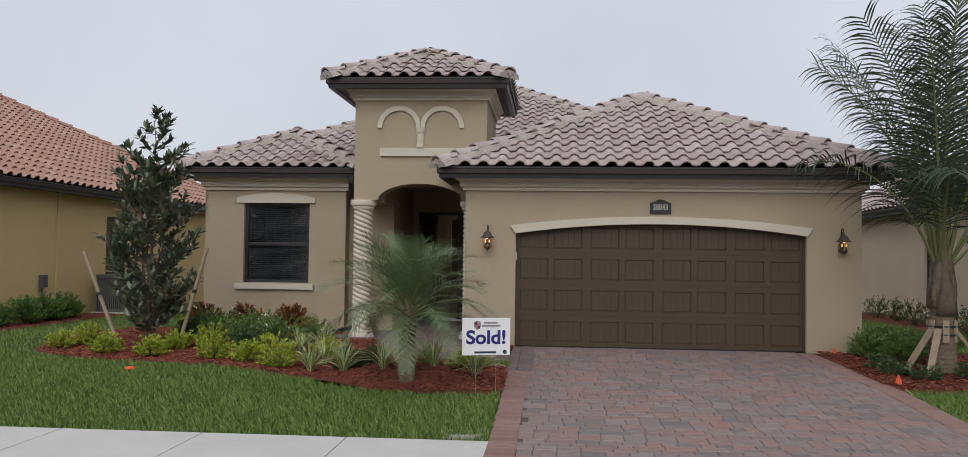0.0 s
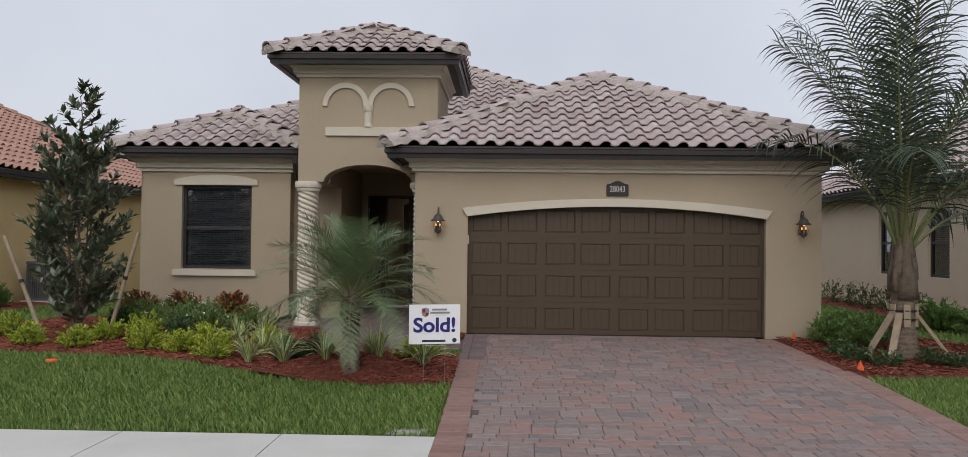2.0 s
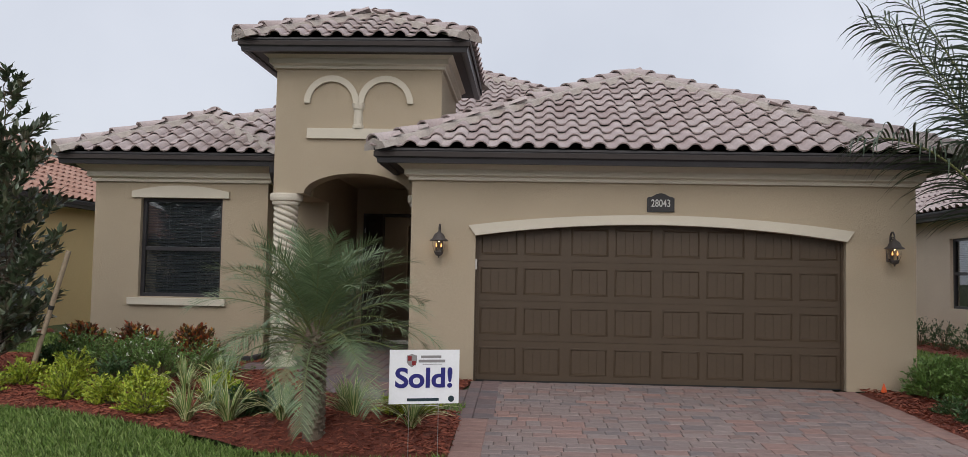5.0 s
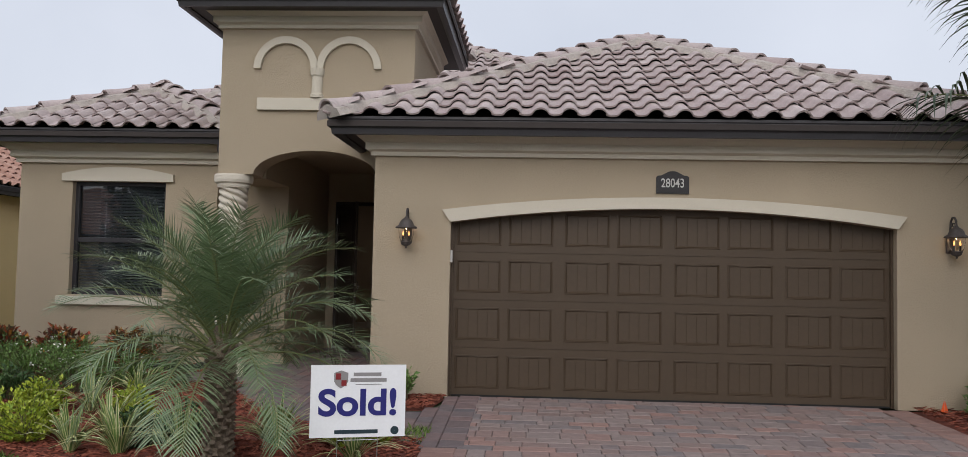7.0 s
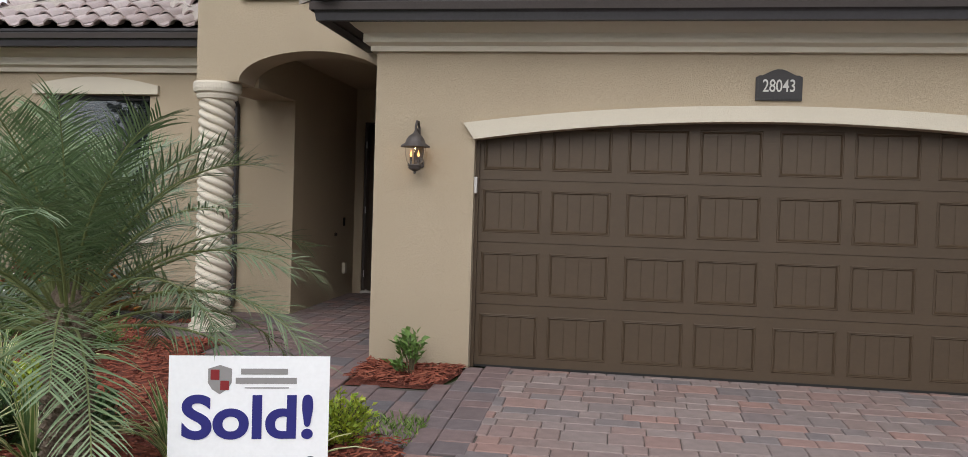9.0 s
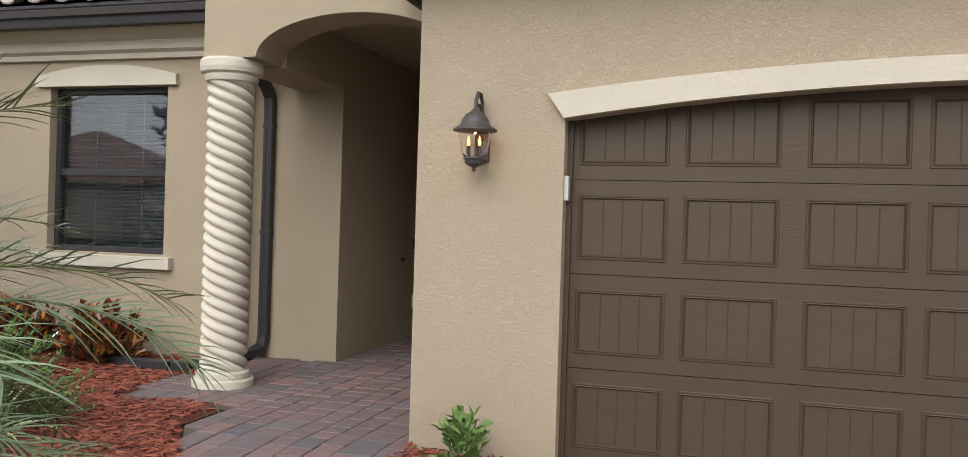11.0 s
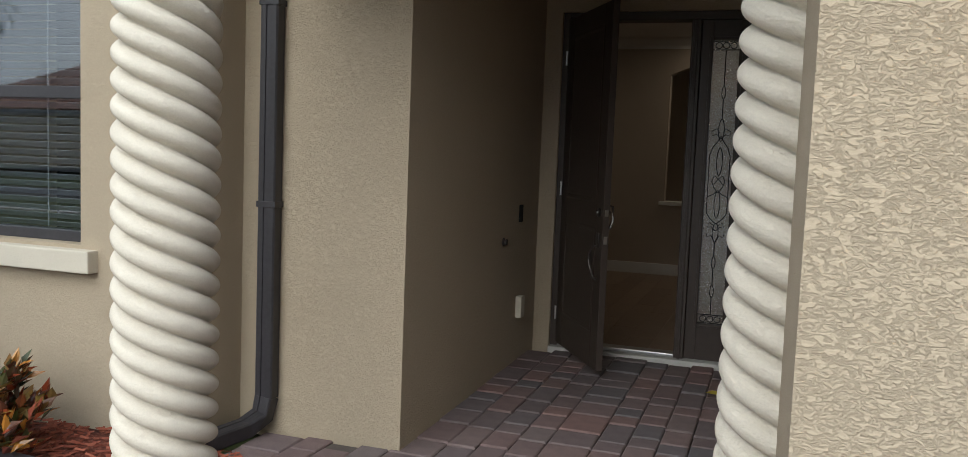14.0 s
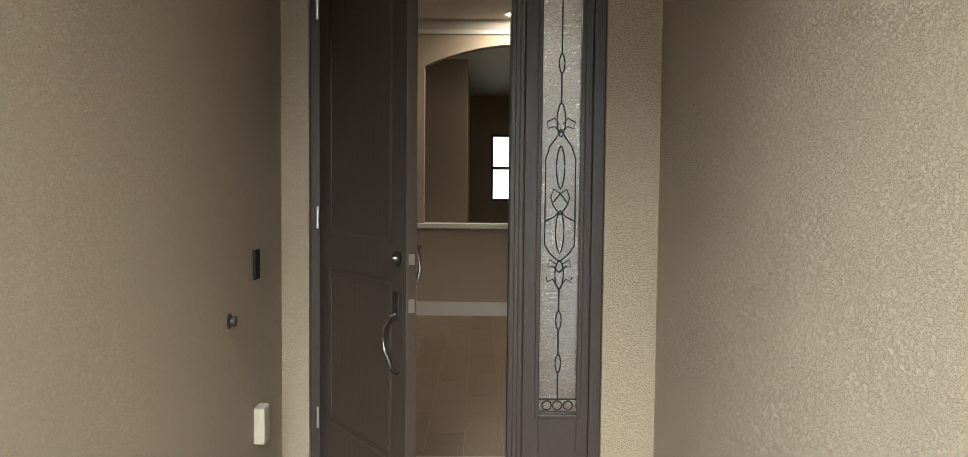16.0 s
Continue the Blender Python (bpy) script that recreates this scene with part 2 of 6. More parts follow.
IRON = material("weathered bronze metal", (0.085, 0.074, 0.07), 0.55, 0.4, spread=0.35, scale=14, fine=90, bump=0.2)
NICKEL = material("dark nickel hardware", (0.11, 0.10, 0.095), 0.3, 0.9, spread=0.1, bump=0.0)
STEEL = material("zinc hinge", (0.5, 0.5, 0.5), 0.35, 1.0, bump=0.0)
CAME = material("black leaded came", (0.015, 0.015, 0.017), 0.5, bump=0.0)
WHITE = material("white plastic", (0.75, 0.75, 0.73), 0.45, spread=0.04, bump=0.0)
SIGN_WHITE = material("white corrugated sign board", (0.80, 0.81, 0.83), 0.5, spread=0.04, bump=0.05)
INK_BLUE = material("navy ink", (0.018, 0.018, 0.16), 0.5, spread=0.05, bump=0.0)
INK_RED = material("maroon ink", (0.20, 0.015, 0.018), 0.5, spread=0.05, bump=0.0)
INK_GREY = material("grey ink", (0.25, 0.24, 0.24), 0.5, spread=0.05, bump=0.0)
INK_DARK = material("dark teal ink", (0.015, 0.035, 0.045), 0.5, spread=0.05, bump=0.0)
PLAQUE = material("black slate plaque", (0.022, 0.020, 0.022), 0.5, spread=0.2, bump=0.1)
FIGURES = material("pale grey numerals", (0.52, 0.51, 0.49), 0.5, bump=0.0)
FLAG = material("orange flag", (0.80, 0.12, 0.03), 0.6, bump=0.0)
YELLOW = material("yellow paper strip", (0.50, 0.40, 0.035), 0.7, spread=0.2, bump=0.0)
AC_METAL = material("grey painted louvre", (0.10, 0.105, 0.11), 0.5, spread=0.1)
# black parts; also paints the darkness of unlit rooms behind windows
BLACK = material("black parts and unlit depths", (0.012, 0.012, 0.012), 0.8, bump=0.0)
ROOM_WALL = material("taupe interior paint", (0.42, 0.35, 0.28), 0.85, spread=0.03, bump=0.03)
ROOM_WHITE = material("white interior paint", (0.72, 0.70, 0.67), 0.6, spread=0.03, bump=0.0)
PLANK_HUES = [(0.20, 0.135, 0.09), (0.26, 0.18, 0.125), (0.23, 0.155, 0.105)]
PLANK = material("wood-look plank tile", PLANK_HUES[0], 0.35, spread=0.15, scale=4, fine=30, bump=0.05, per="object", hues=PLANK_HUES)
GROUT = material("pale grout", (0.42, 0.37, 0.32), 0.9, bump=0.0)
BULB = glow_material("warm filament bulb", (1.0, 0.48, 0.15), 1.5)
CAN_LIGHT = glow_material("warm recessed lamp", (1.0, 0.75, 0.5), 8.0)
CANDLE = material("candle sleeve", (0.03, 0.027, 0.024), 0.5)


# ---- mesh helpers ----
def thing(name, at=(0, 0, 0), label="", category="", group="", kind="", turn=0):
    ob = new(name)
    ob.empty_display_size = 0.2
    ob.matrix_world = pose(*at, 0, 0, turn)
    return tagged(ob, label, category, group, kind)


def mesh_of(bm, name, mat, smooth=False):
    me = bpy.data.meshes.new(name)
    bmesh.ops.recalc_face_normals(bm, faces=bm.faces[:])
    bm.to_mesh(me)
    bm.free()
    if smooth:
        me.polygons.foreach_set("use_smooth", [True] * len(me.polygons))
    for one in mat if isinstance(mat, (list, tuple)) else [mat]:
        me.materials.append(one)
    return me


def part(name, bm, mat, parent=None, label="", smooth=False):
    """One mesh object; its coordinates are those of its parent."""
    ob = new(name, mesh_of(bm, name, mat, smooth))
    if parent:
        ob.parent = parent
    return tagged(ob, label) if label else ob


def setting(name, bm, mat, label, category):
    return tagged(part(name, bm, mat), label, category, "", "structure")


def raw_mesh(name, verts, faces, mat, smooth=False):
    me = bpy.data.meshes.new(name)
    me.from_pydata(verts, [], faces)
    me.materials.append(mat)
    if smooth:
        me.polygons.foreach_set("use_smooth", [True] * len(me.polygons))
    return me


def box(bm, x0, x1, y0, y1, z0, z1, bevel=0.0, m=None):
    v = bmesh.ops.create_cube(bm, size=1)["verts"]
    mm = Matrix.Translation(((x0 + x1) / 2, (y0 + y1) / 2, (z0 + z1) / 2)) @ Matrix.Diagonal((abs(x1 - x0), abs(y1 - y0), abs(z1 - z0), 1))
    bmesh.ops.transform(bm, matrix=mm, verts=v)
    if bevel:
        es = list({e for q in v for e in q.link_edges})
        r = bmesh.ops.bevel(bm, geom=es, offset=bevel, segments=2, affect="EDGES", profile=0.6)
        v = list({q for f in r["faces"] for q in f.verts} | {q for q in v if q.is_valid})
    if m is not None:
        bmesh.ops.transform(bm, matrix=m, verts=[q for q in v if q.is_valid])
    return v


def one_box(*a, bevel=0.0, m=None):
    bm = bmesh.new()
    box(bm, *a, bevel=bevel, m=m)
    return bm


def prism(bm, pts, direction):
    """Extrudes a flat outline of 3D points by a vector."""
    d = Vector(direction)
    a = [bm.verts.new(p) for p in pts]
    b = [bm.verts.new(Vector(p) + d) for p in pts]
    bm.faces.new(a)
    bm.faces.new(b[::-1])
    for i in range(len(pts)):
        j = (i + 1) % len(pts)
        bm.faces.new((a[j], a[i], b[i], b[j]))


def loft(bm, rings, closed=True, caps=True):
    """Skins between rings of equal length."""
    vs = [[bm.verts.new(p) for p in r] for r in rings]
    n = len(vs[0])
    for a, b in zip(vs, vs[1:]):
        for i in range(n if closed else n - 1):
            j = (i + 1) % n
            bm.faces.new((a[i], a[j], b[j], b[i]))
    if caps and closed:
        bm.faces.new(vs[0][::-1])
        bm.faces.new(vs[-1])


def lathe(bm, profile, at=(0, 0, 0), seg=20, caps=True):
    loft(bm, [[(at[0] + r * math.cos(2 * math.pi * i / seg), at[1] + r * math.sin(2 * math.pi * i / seg), at[2] + z) for i in range(seg)] for r, z in profile], True, caps)


def tube(bm, pts, radius, seg=8, taper=None, flat=1.0):
    """A pipe along points, as a loft of rings."""
    pts = [Vector(p) for p in pts]
    rings = []
    up = Vector((0, 0, 1))
    for i, p in enumerate(pts):
        d = (pts[min(i + 1, len(pts) - 1)] - pts[max(i - 1, 0)]).normalized()
        side = d.cross(up)
        side = side.normalized() if side.length > 1e-3 else Vector((1, 0, 0))
        top = side.cross(d).normalized()
        r = radius if taper is None else radius * taper[i]
        rings.append([p + side * r * math.cos(a) + top * r * flat * math.sin(a) for a in [2 * math.pi * k / seg for k in range(seg)]])
    loft(bm, rings)


def ground_z(y):
    """The lot falls from the garage slab to the public walk."""
    return float(np.interp(y, [-30, -6.0, 8.76, 14.8], [-0.46, -0.46, -0.33, 0.0]))


def bed_z(x, y):
    """The flower bed swells into a low planting mound round the small palm."""
    return ground_z(y) + 0.22 * math.exp(-((x + 1.95) / 0.85) ** 2 - ((y - 11.6) / 0.42) ** 2)


def arc(x0, x1, z, rise, n=16):
    """Points of a segmental arch from x0 to x1, springing at z."""
    c = (x1 - x0) / 2
    r = (c * c + rise * rise) / (2 * rise)
    out = []
    for i in range(n + 1):
        x = -c + 2 * c * i / n
        out.append((x0 + c + x, z + rise - r + math.sqrt(max(0.0, r * r - x * x))))
    return out


def ellipse_arc(x0, x1, z, rise, n=20):
    c = (x1 - x0) / 2
    return [(x0 + c - c * math.cos(math.pi * i / n), z + rise * math.sin(math.pi * i / n)) for i in range(n + 1)]


def inside(p, poly):
    x, y = p
    hit = False
    for (ax, ay), (bx, by) in zip(poly, poly[1:] + poly[:1]):
        if (ay > y) != (by > y) and x < (bx - ax) * (y - ay) / (by - ay) + ax:
            hit = not hit
    return hit


def sweep(bm, path, profile, side=1):
    """Runs a profile of (outward, z) along a plan polyline, mitred at its corners; side 1 puts outward to the right of the way."""
    pts = [Vector((p[0], p[1])) for p in path]
    rings = []
    for i, p in enumerate(pts):
        ds = [(pts[j + 1] - pts[j]).normalized() for j in (i - 1, i) if 0 <= j < len(pts) - 1]
        ns = [Vector((d.y, -d.x)) * side for d in ds]
        n = (ns[0] + ns[-1]).normalized()
        n = n / max(0.3, n.dot(ns[0]))
        rings.append([(p.x + n.x * o, p.y + n.y * o, z) for o, z in profile])
    loft(bm, rings)


# ---- ground, road, pavement ----
def ground_sheet():
    bm = bmesh.new()
    xs = [-900, -120, -40, -15, 0, 15, 40, 120, 900]
    ys = [-900, -200, -60, -30, -6, 8.76, 11.8, 14.8, 24, 60, 200, 900]
    vs = [[bm.verts.new((x, y, ground_z(y) - 0.035)) for x in xs] for y in ys]
    for a, b in zip(vs, vs[1:]):
        for i in range(len(xs) - 1):
            bm.faces.new((a[i], a[i + 1], b[i + 1], b[i]))
    return setting("ground", bm, SOIL, "level lawn ground with dense green turf", "ground")


ground_sheet()


def slab(name, x0, x1, y0, y1, mat, label, cat, joints=()):
    ob = thing(name, (0, 0, 0), label, cat, "", "structure")
    cuts = [x0, *joints, x1]
    for a, b in zip(cuts, cuts[1:]):
        bm = bmesh.new()
        t = [(a + 0.006, y0, ground_z(y0)), (b - 0.006, y0, ground_z(y0)), (b - 0.006, y1, ground_z(y1)), (a + 0.006, y1, ground_z(y1))]
        prism(bm, t, (0, 0, -0.12))
        part("slab", bm, mat, ob)
    return ob


slab("pavement", -40, -0.62, 7.15, 8.72, CONCRETE, "pale grey concrete public walk with scored joints", "pavement", [-34 + 1.52 * i for i in range(22)])
slab("pavement_2", 4.66, 40, 7.15, 8.72, CONCRETE, "pale grey concrete public walk with scored joints", "pavement", [6.2 + 1.52 * i for i in range(20)])
bm = bmesh.new()
box(bm, -200, 200, -6.0, 3.0, -0.55, -0.455)
setting("road", bm, ASPHALT, "dark asphalt residential street", "road")
bm = bmesh.new()
box(bm, -200, -1.2, 3.0, 3.35, -0.6, -0.375, 0.03)
box(bm, 5.2, 200, 3.0, 3.35, -0.6, -0.375, 0.03)
setting("kerb", bm, CONCRETE, "low rounded concrete kerb along the street", "kerb")

# ---- house: walls ----
house = thing("house", (0, 0, 0), "tan stucco house with tiled hip roof, entry tower and garage", "house")


def wall_xz(name, outline, y0, depth, mat=STUCCO, parent=house, label=""):
    bm = bmesh.new()
    prism(bm, [(x, y0, z) for x, z in outline], (0, depth, 0))
    return part(name, bm, mat, parent, label)


GL, GR, GY = -1.512, 5.14, 14.8
DL, DR = -0.637, 4.243
door_arc = arc(DL, DR, 1.95, 0.18, 24)
wall_xz("wall", [(GL, 0), (DL, 0), *door_arc, (DR, 0), (GR, 0), (GR, 3.0), (GL, 3.0)], GY, 0.22)
part("wall", one_box(GL, GL + 0.2, GY + 0.22, 19.74, 0, 3.04), STUCCO, house)
part("wall", one_box(GR - 0.2, GR, GY + 0.22, 22.0, 0, 3.04), STUCCO, house)
part("wall", one_box(GL + 0.2, GR - 0.2, 21.8, 22.0, 0, 3.04), STUCCO, house)
part("wall", one_box(4.0, 4.2, 22.0, 34.0, 0, 3.2), STUCCO, house)
part("wall", one_box(-7.45, 4.2, 34.0, 34.2, 0, 3.2), STUCCO, house)
part("wall", one_box(-7.45, -7.25, 18.12, 34.0, 0, 3.2), STUCCO, house)
part("wall", one_box(-7.45, -7.03, 17.92, 18.12, 0, 3.2), STUCCO, house)
# bay with the window
WX0, WX1, WZ0, WZ1 = -6.262, -4.906, 0.966, 2.572
BY = 17.017
part("wall", one_box(-7.03, WX0, BY, BY + 0.2, 0, 3.2), STUCCO, house)
part("wall", one_box(WX1, -4.16, BY, BY + 0.2, 0, 3.2), STUCCO, house)
part("wall", one_box(WX0, WX1, BY, BY + 0.2, 0, WZ0), STUCCO, house)
part("wall", one_box(WX0, WX1, BY, BY + 0.2, WZ1, 3.2), STUCCO, house)
part("wall", one_box(-7.03, -6.83, BY + 0.2, 17.92, 0, 3.2), STUCCO, house)
part("wall", one_box(-4.36, -4.16, BY + 0.2, 17.339, 0, 3.2), STUCCO, house)
part("wall", one_box(-4.36, -3.237, 17.339, 17.539, 0, 3.2), STUCCO, house)
part("wall", one_box(-3.437, -3.237, 17.539, 19.737, 0, 3.04), STUCCO, house)
# wall round the entry door
EX0, EX1, EZ0, EZ1 = -3.112, -1.758, 0.10, 2.56
EY = 19.737
part("wall", one_box(-3.437, EX0, EY, EY + 0.2, 0, 3.04), STUCCO, house)
part("wall", one_box(EX1, GL + 0.2, EY, EY + 0.2, 0, 3.04), STUCCO, house)
part("wall", one_box(EX0, EX1, EY, EY + 0.2, EZ1, 3.04), STUCCO, house)
part("threshold", one_box(EX0, EX1, EY - 0.03, EY + 0.2, 0.0, EZ0, bevel=0.008), CONCRETE, house)
# tower
TX0, TX1, TY, TZ = -3.737, -1.25, 15.885, 4.72
TB = TY + 2.49
AX0, AX1 = -3.28, -1.70
wall_xz("tower_wall", [(TX0, 2.58), (AX0, 2.58), *ellipse_arc(AX0, AX1, 2.58, 0.31), (TX1, 2.58), (TX1, TZ), (TX0, TZ)], TY, 0.4)
part("tower_wall", one_box(TX0, -3.236, TY + 0.4, TB, 2.565, TZ), STUCCO, house)
part("tower_wall", one_box(TX1 - 0.2, TX1, TY + 0.4, TB, 2.9, TZ), STUCCO, house)
part("tower_wall", one_box(AX0, TX1 - 0.2, TB - 0.2, TB, 3.1, TZ), STUCCO, house)
bm = bmesh.new()
box(bm, AX0, GL, TY + 0.4, EY, 3.04, 3.12)
setting("ceiling", bm, STUCCO, "tan stucco porch ceiling", "ceiling")

# ---- house: mouldings ----
CORNICE = [(0, 0.0), (0.035, 0.0), (0.035, 0.05), (0.075, 0.075), (0.075, 0.16), (0.12, 0.20), (0.16, 0.25), (0.16, 0.28), (0, 0.28)]


def moulding(path, z, scale=1.0, name="cornice"):
    bm = bmesh.new()
    sweep(bm, path, [(o * 1.45 * scale, z + h * scale) for o, h in CORNICE])
    return part(name, bm, TRIM, house, "cream-tan stepped stucco cornice")


moulding([(GL, TY), (GL, GY), (GR, GY), (GR, 17.9)], 2.685, 0.9)
moulding([(-7.03, 17.9), (-7.03, BY), (-4.16, BY), (-4.16, 17.33)], 2.83)
moulding([(TX0, TB), (TX0, TY), (TX1, TY), (TX1, TB)], 4.45, 0.9)

GUTTER = [(0, 0), (0, -0.175), (0.04, -0.19), (0.09, -0.19), (0.10, -0.13), (0.125, -0.075), (0.125, -0.04), (0.135, -0.028), (0.135, 0)]


def gutter(path, z):
    bm = bmesh.new()
    sweep(bm, path, [(o - 0.135, z + h) for o, h in GUTTER])
    part("gutter", bm, BRONZE, house, "dark bronze metal gutter")


def soffit(path, depth, z):
    bm = bmesh.new()
    sweep(bm, path, [(-0.135, z), (-0.135, z + 0.03), (-depth, z + 0.03), (-depth, z)])
    part("soffit", bm, SOFFIT, house)


gutter([(-1.97, TY), (-1.97, 14.36), (5.57, 14.36), (5.57, 18)], 3.06)
soffit([(-1.97, TY), (-1.97, 14.36), (5.57, 14.36), (5.57, 18)], 0.42, 2.90)
gutter([(-7.48, 17.6), (-7.48, 16.55), (-3.74, 16.55)], 3.26)
soffit([(-7.48, 17.6), (-7.48, 16.55), (-3.74, 16.55)], 0.45, 3.09)
gutter([(-7.6, 34.6), (-7.6, 17.47), (-7.48, 17.47)], 3.26)
soffit([(-7.6, 34.6), (-7.6, 17.47), (-7.0, 17.47)], 0.45, 3.09)
gutter([(-4.19, TB + 0.45), (-4.19, 15.4), (-0.81, 15.4), (-0.81, TB + 0.45)], 4.80)
soffit([(-4.19, TB + 0.45), (-4.19, 15.4), (-0.81, 15.4), (-0.81, TB + 0.45)], 0.47, 4.64)

# ---- roofs ----
TILE_W, TILE_L = 0.305, 0.365


def tile_shape(w=TILE_W, length=TILE_L + 0.07):
    """An S-tile: a pan and a barrel, with a thick front edge that stands clear of the course below."""
    prof = []
    for i in range(13):
        a = i / 12
        x = -w / 2 + w * 1.05 * a
        prof.append((x, 0.008 - 0.014 * math.sin(math.pi * a / 0.42) if a < 0.42 else 0.008 + 0.064 * max(0.0, math.sin(math.pi * (a - 0.42) / 0.58)) ** 0.7))
    n = len(prof)
    front, under = -0.035, 0.020
    v = [(x, front, z + 0.050) for x, z in prof] + [(x, length - 0.035, z + 0.004) for x, z in prof]
    # front edge and underside have corners of their own, so that the edge stays crisp
    v += [(x, front, z + 0.050) for x, z in prof] + [(x, front + 0.004, z + 0.050 - under) for x, z in prof]
    v += [(x, front + 0.004, z + 0.050 - under) for x, z in prof] + [(x, front + 0.13, z + 0.034 - under) for x, z in prof]
    f = []
    for a, b in ((0, 1), (3, 2), (5, 4)):
        f += [(a * n + i, a * n + i + 1, b * n + i + 1, b * n + i) for i in range(n - 1)]
    return v, f


def roof_face(roof, z0, slope, eave, d, plan, keep=None, mat=TILE_ISLAND, single=None, deck=True):
    """Tiles over one slope: eave is a point on the eave, d the plan direction uphill, plan the slope's plan outline."""
    d = Vector(d).normalized()
    u = Vector((d.y, -d.x))
    height = lambda x, y: z0 + slope * ((x - eave[0]) * d.x + (y - eave[1]) * d.y)
    if deck:
        bm = bmesh.new()
        prism(bm, [(x, y, height(x, y) - 0.05) for x, y in plan], (0, 0, -0.06))
        part("roof_deck", bm, DECK, roof)
    k = 1 / math.sqrt(1 + slope * slope)
    up3 = Vector((d.x * k, d.y * k, slope * k))
    u3 = Vector((u.x, u.y, 0))
    n3 = u3.cross(up3)
    tv, tf = tile_shape()
    verts, faces, made = [], [], []
    us = [(x - eave[0]) * u.x + (y - eave[1]) * u.y for x, y in plan]
    ds = [(x - eave[0]) * d.x + (y - eave[1]) * d.y for x, y in plan]
    poly = list(zip(us, ds))
    rows = int(max(ds) / (TILE_L * k)) + 1
    shared = raw_mesh("roof_tile", tv, tf, TILE, True) if single else None
    for r in range(rows):
        dd = r * TILE_L * k
        a = math.ceil(min(us) / TILE_W) - 1
        while a * TILE_W < max(us) + TILE_W:
            uu = a * TILE_W
            a += 1
            if not inside((uu, dd + 0.08), poly):
                continue
            p = Vector((eave[0] + u.x * uu + d.x * dd, eave[1] + u.y * uu + d.y * dd))
            q = Vector((p.x, p.y, height(p.x, p.y)))
            if keep and not keep(q.x + d.x * 0.1, q.y + d.y * 0.1, q.z + 0.1 * slope):
                continue
            j = n3 * random.uniform(-0.004, 0.004) + u3 * random.uniform(-0.006, 0.006)
            if single and len(made) < 250 and r < single:
                m = Matrix((u3, up3, n3)).transposed().to_4x4()
                m.translation = q + j
                ob = new("roof_tile", shared)
                ob.parent = roof
                ob.matrix_basis = m
                made.append(ob)
                continue
            base = len(verts)
            verts.extend([q + j + u3 * x + up3 * y + n3 * z for x, y, z in tv])
            faces.extend([tuple(base + i for i in f) for f in tf])
    if verts:
        ob = new("roof_tiles", raw_mesh("roof_tiles", verts, faces, mat, True))
        ob.parent = roof
        tagged(ob, kind="stuff")


def cap_shape():
    v, f, n = [], [], 11
    for y, r, z in ((0, 0.15, 0.030), (0.50, 0.118, 0.0), (0, 0.15, 0.030), (0.004, 0.125, 0.028), (0.004, 0.125, 0.028), (0.15, 0.118, 0.01)):
        for i in range(n):
            a = math.pi * i / (n - 1)
            v.append((r * math.cos(a), y, z + r * 0.82 * math.sin(a) - 0.01))
    for a, b in ((0, 1), (3, 2), (5, 4)):
        f += [(a * n + i, a * n + i + 1, b * n + i + 1, b * n + i) for i in range(n - 1)]
    return v, f


def hip_line(roof, a, b, mat, mortar=True):
    """Barrel caps bedded in mortar from a up to b."""
    a, b = Vector(a), Vector(b)
    way = b - a
    n = max(1, round(way.length / 0.44))
    y = way.normalized()
    x = y.cross(Vector((0, 0, 1))).normalized()
    z = x.cross(y)
    me = raw_mesh("hip_cap", *cap_shape(), mat, True)
    for i in range(n):
        m = Matrix((x, y, z)).transposed().to_4x4()
        m.translation = a + way * (i / n) + z * (0.020 + random.uniform(-0.006, 0.006))
        ob = new("hip_cap", me)
        ob.parent = roof
        ob.matrix_basis = m @ pose(0, 0, 0, 0, 0, random.uniform(-2, 2))
    if mortar:
        bm = bmesh.new()
        rings = []
        for i in range(n * 3 + 1):
            p = a + way * (i / (n * 3))
            w = 0.23 + 0.025 * math.sin(i * 1.7) + random.uniform(-0.015, 0.015)
            rings.append([p + x * w - z * 0.05, p + x * w * 0.85 + z * 0.035, p + z * 0.10, p - x * w * 0.85 + z * 0.035, p - x * w - z * 0.05])
        loft(bm, rings)
        part("hip_mortar", bm, MORTAR, roof)


SL, NEXT_SL = 0.49, 0.52


def h_main(x, y):
    return 3.26 + SL * min(y - 17.47, x + 7.6, 4.65 - x)


def h_garage(x, y):
    return 3.06 + SL * min(y - 14.36, x + 1.97, 5.57 - x)


def h_bay(x, y):
    return 3.26 + SL * min(y - 16.55, x + 7.48, -3.74 - x)


def in_tower(x, y):
    return TX0 - 0.05 < x < TX1 + 0.05 and y > TY - 0.05 and y < TB


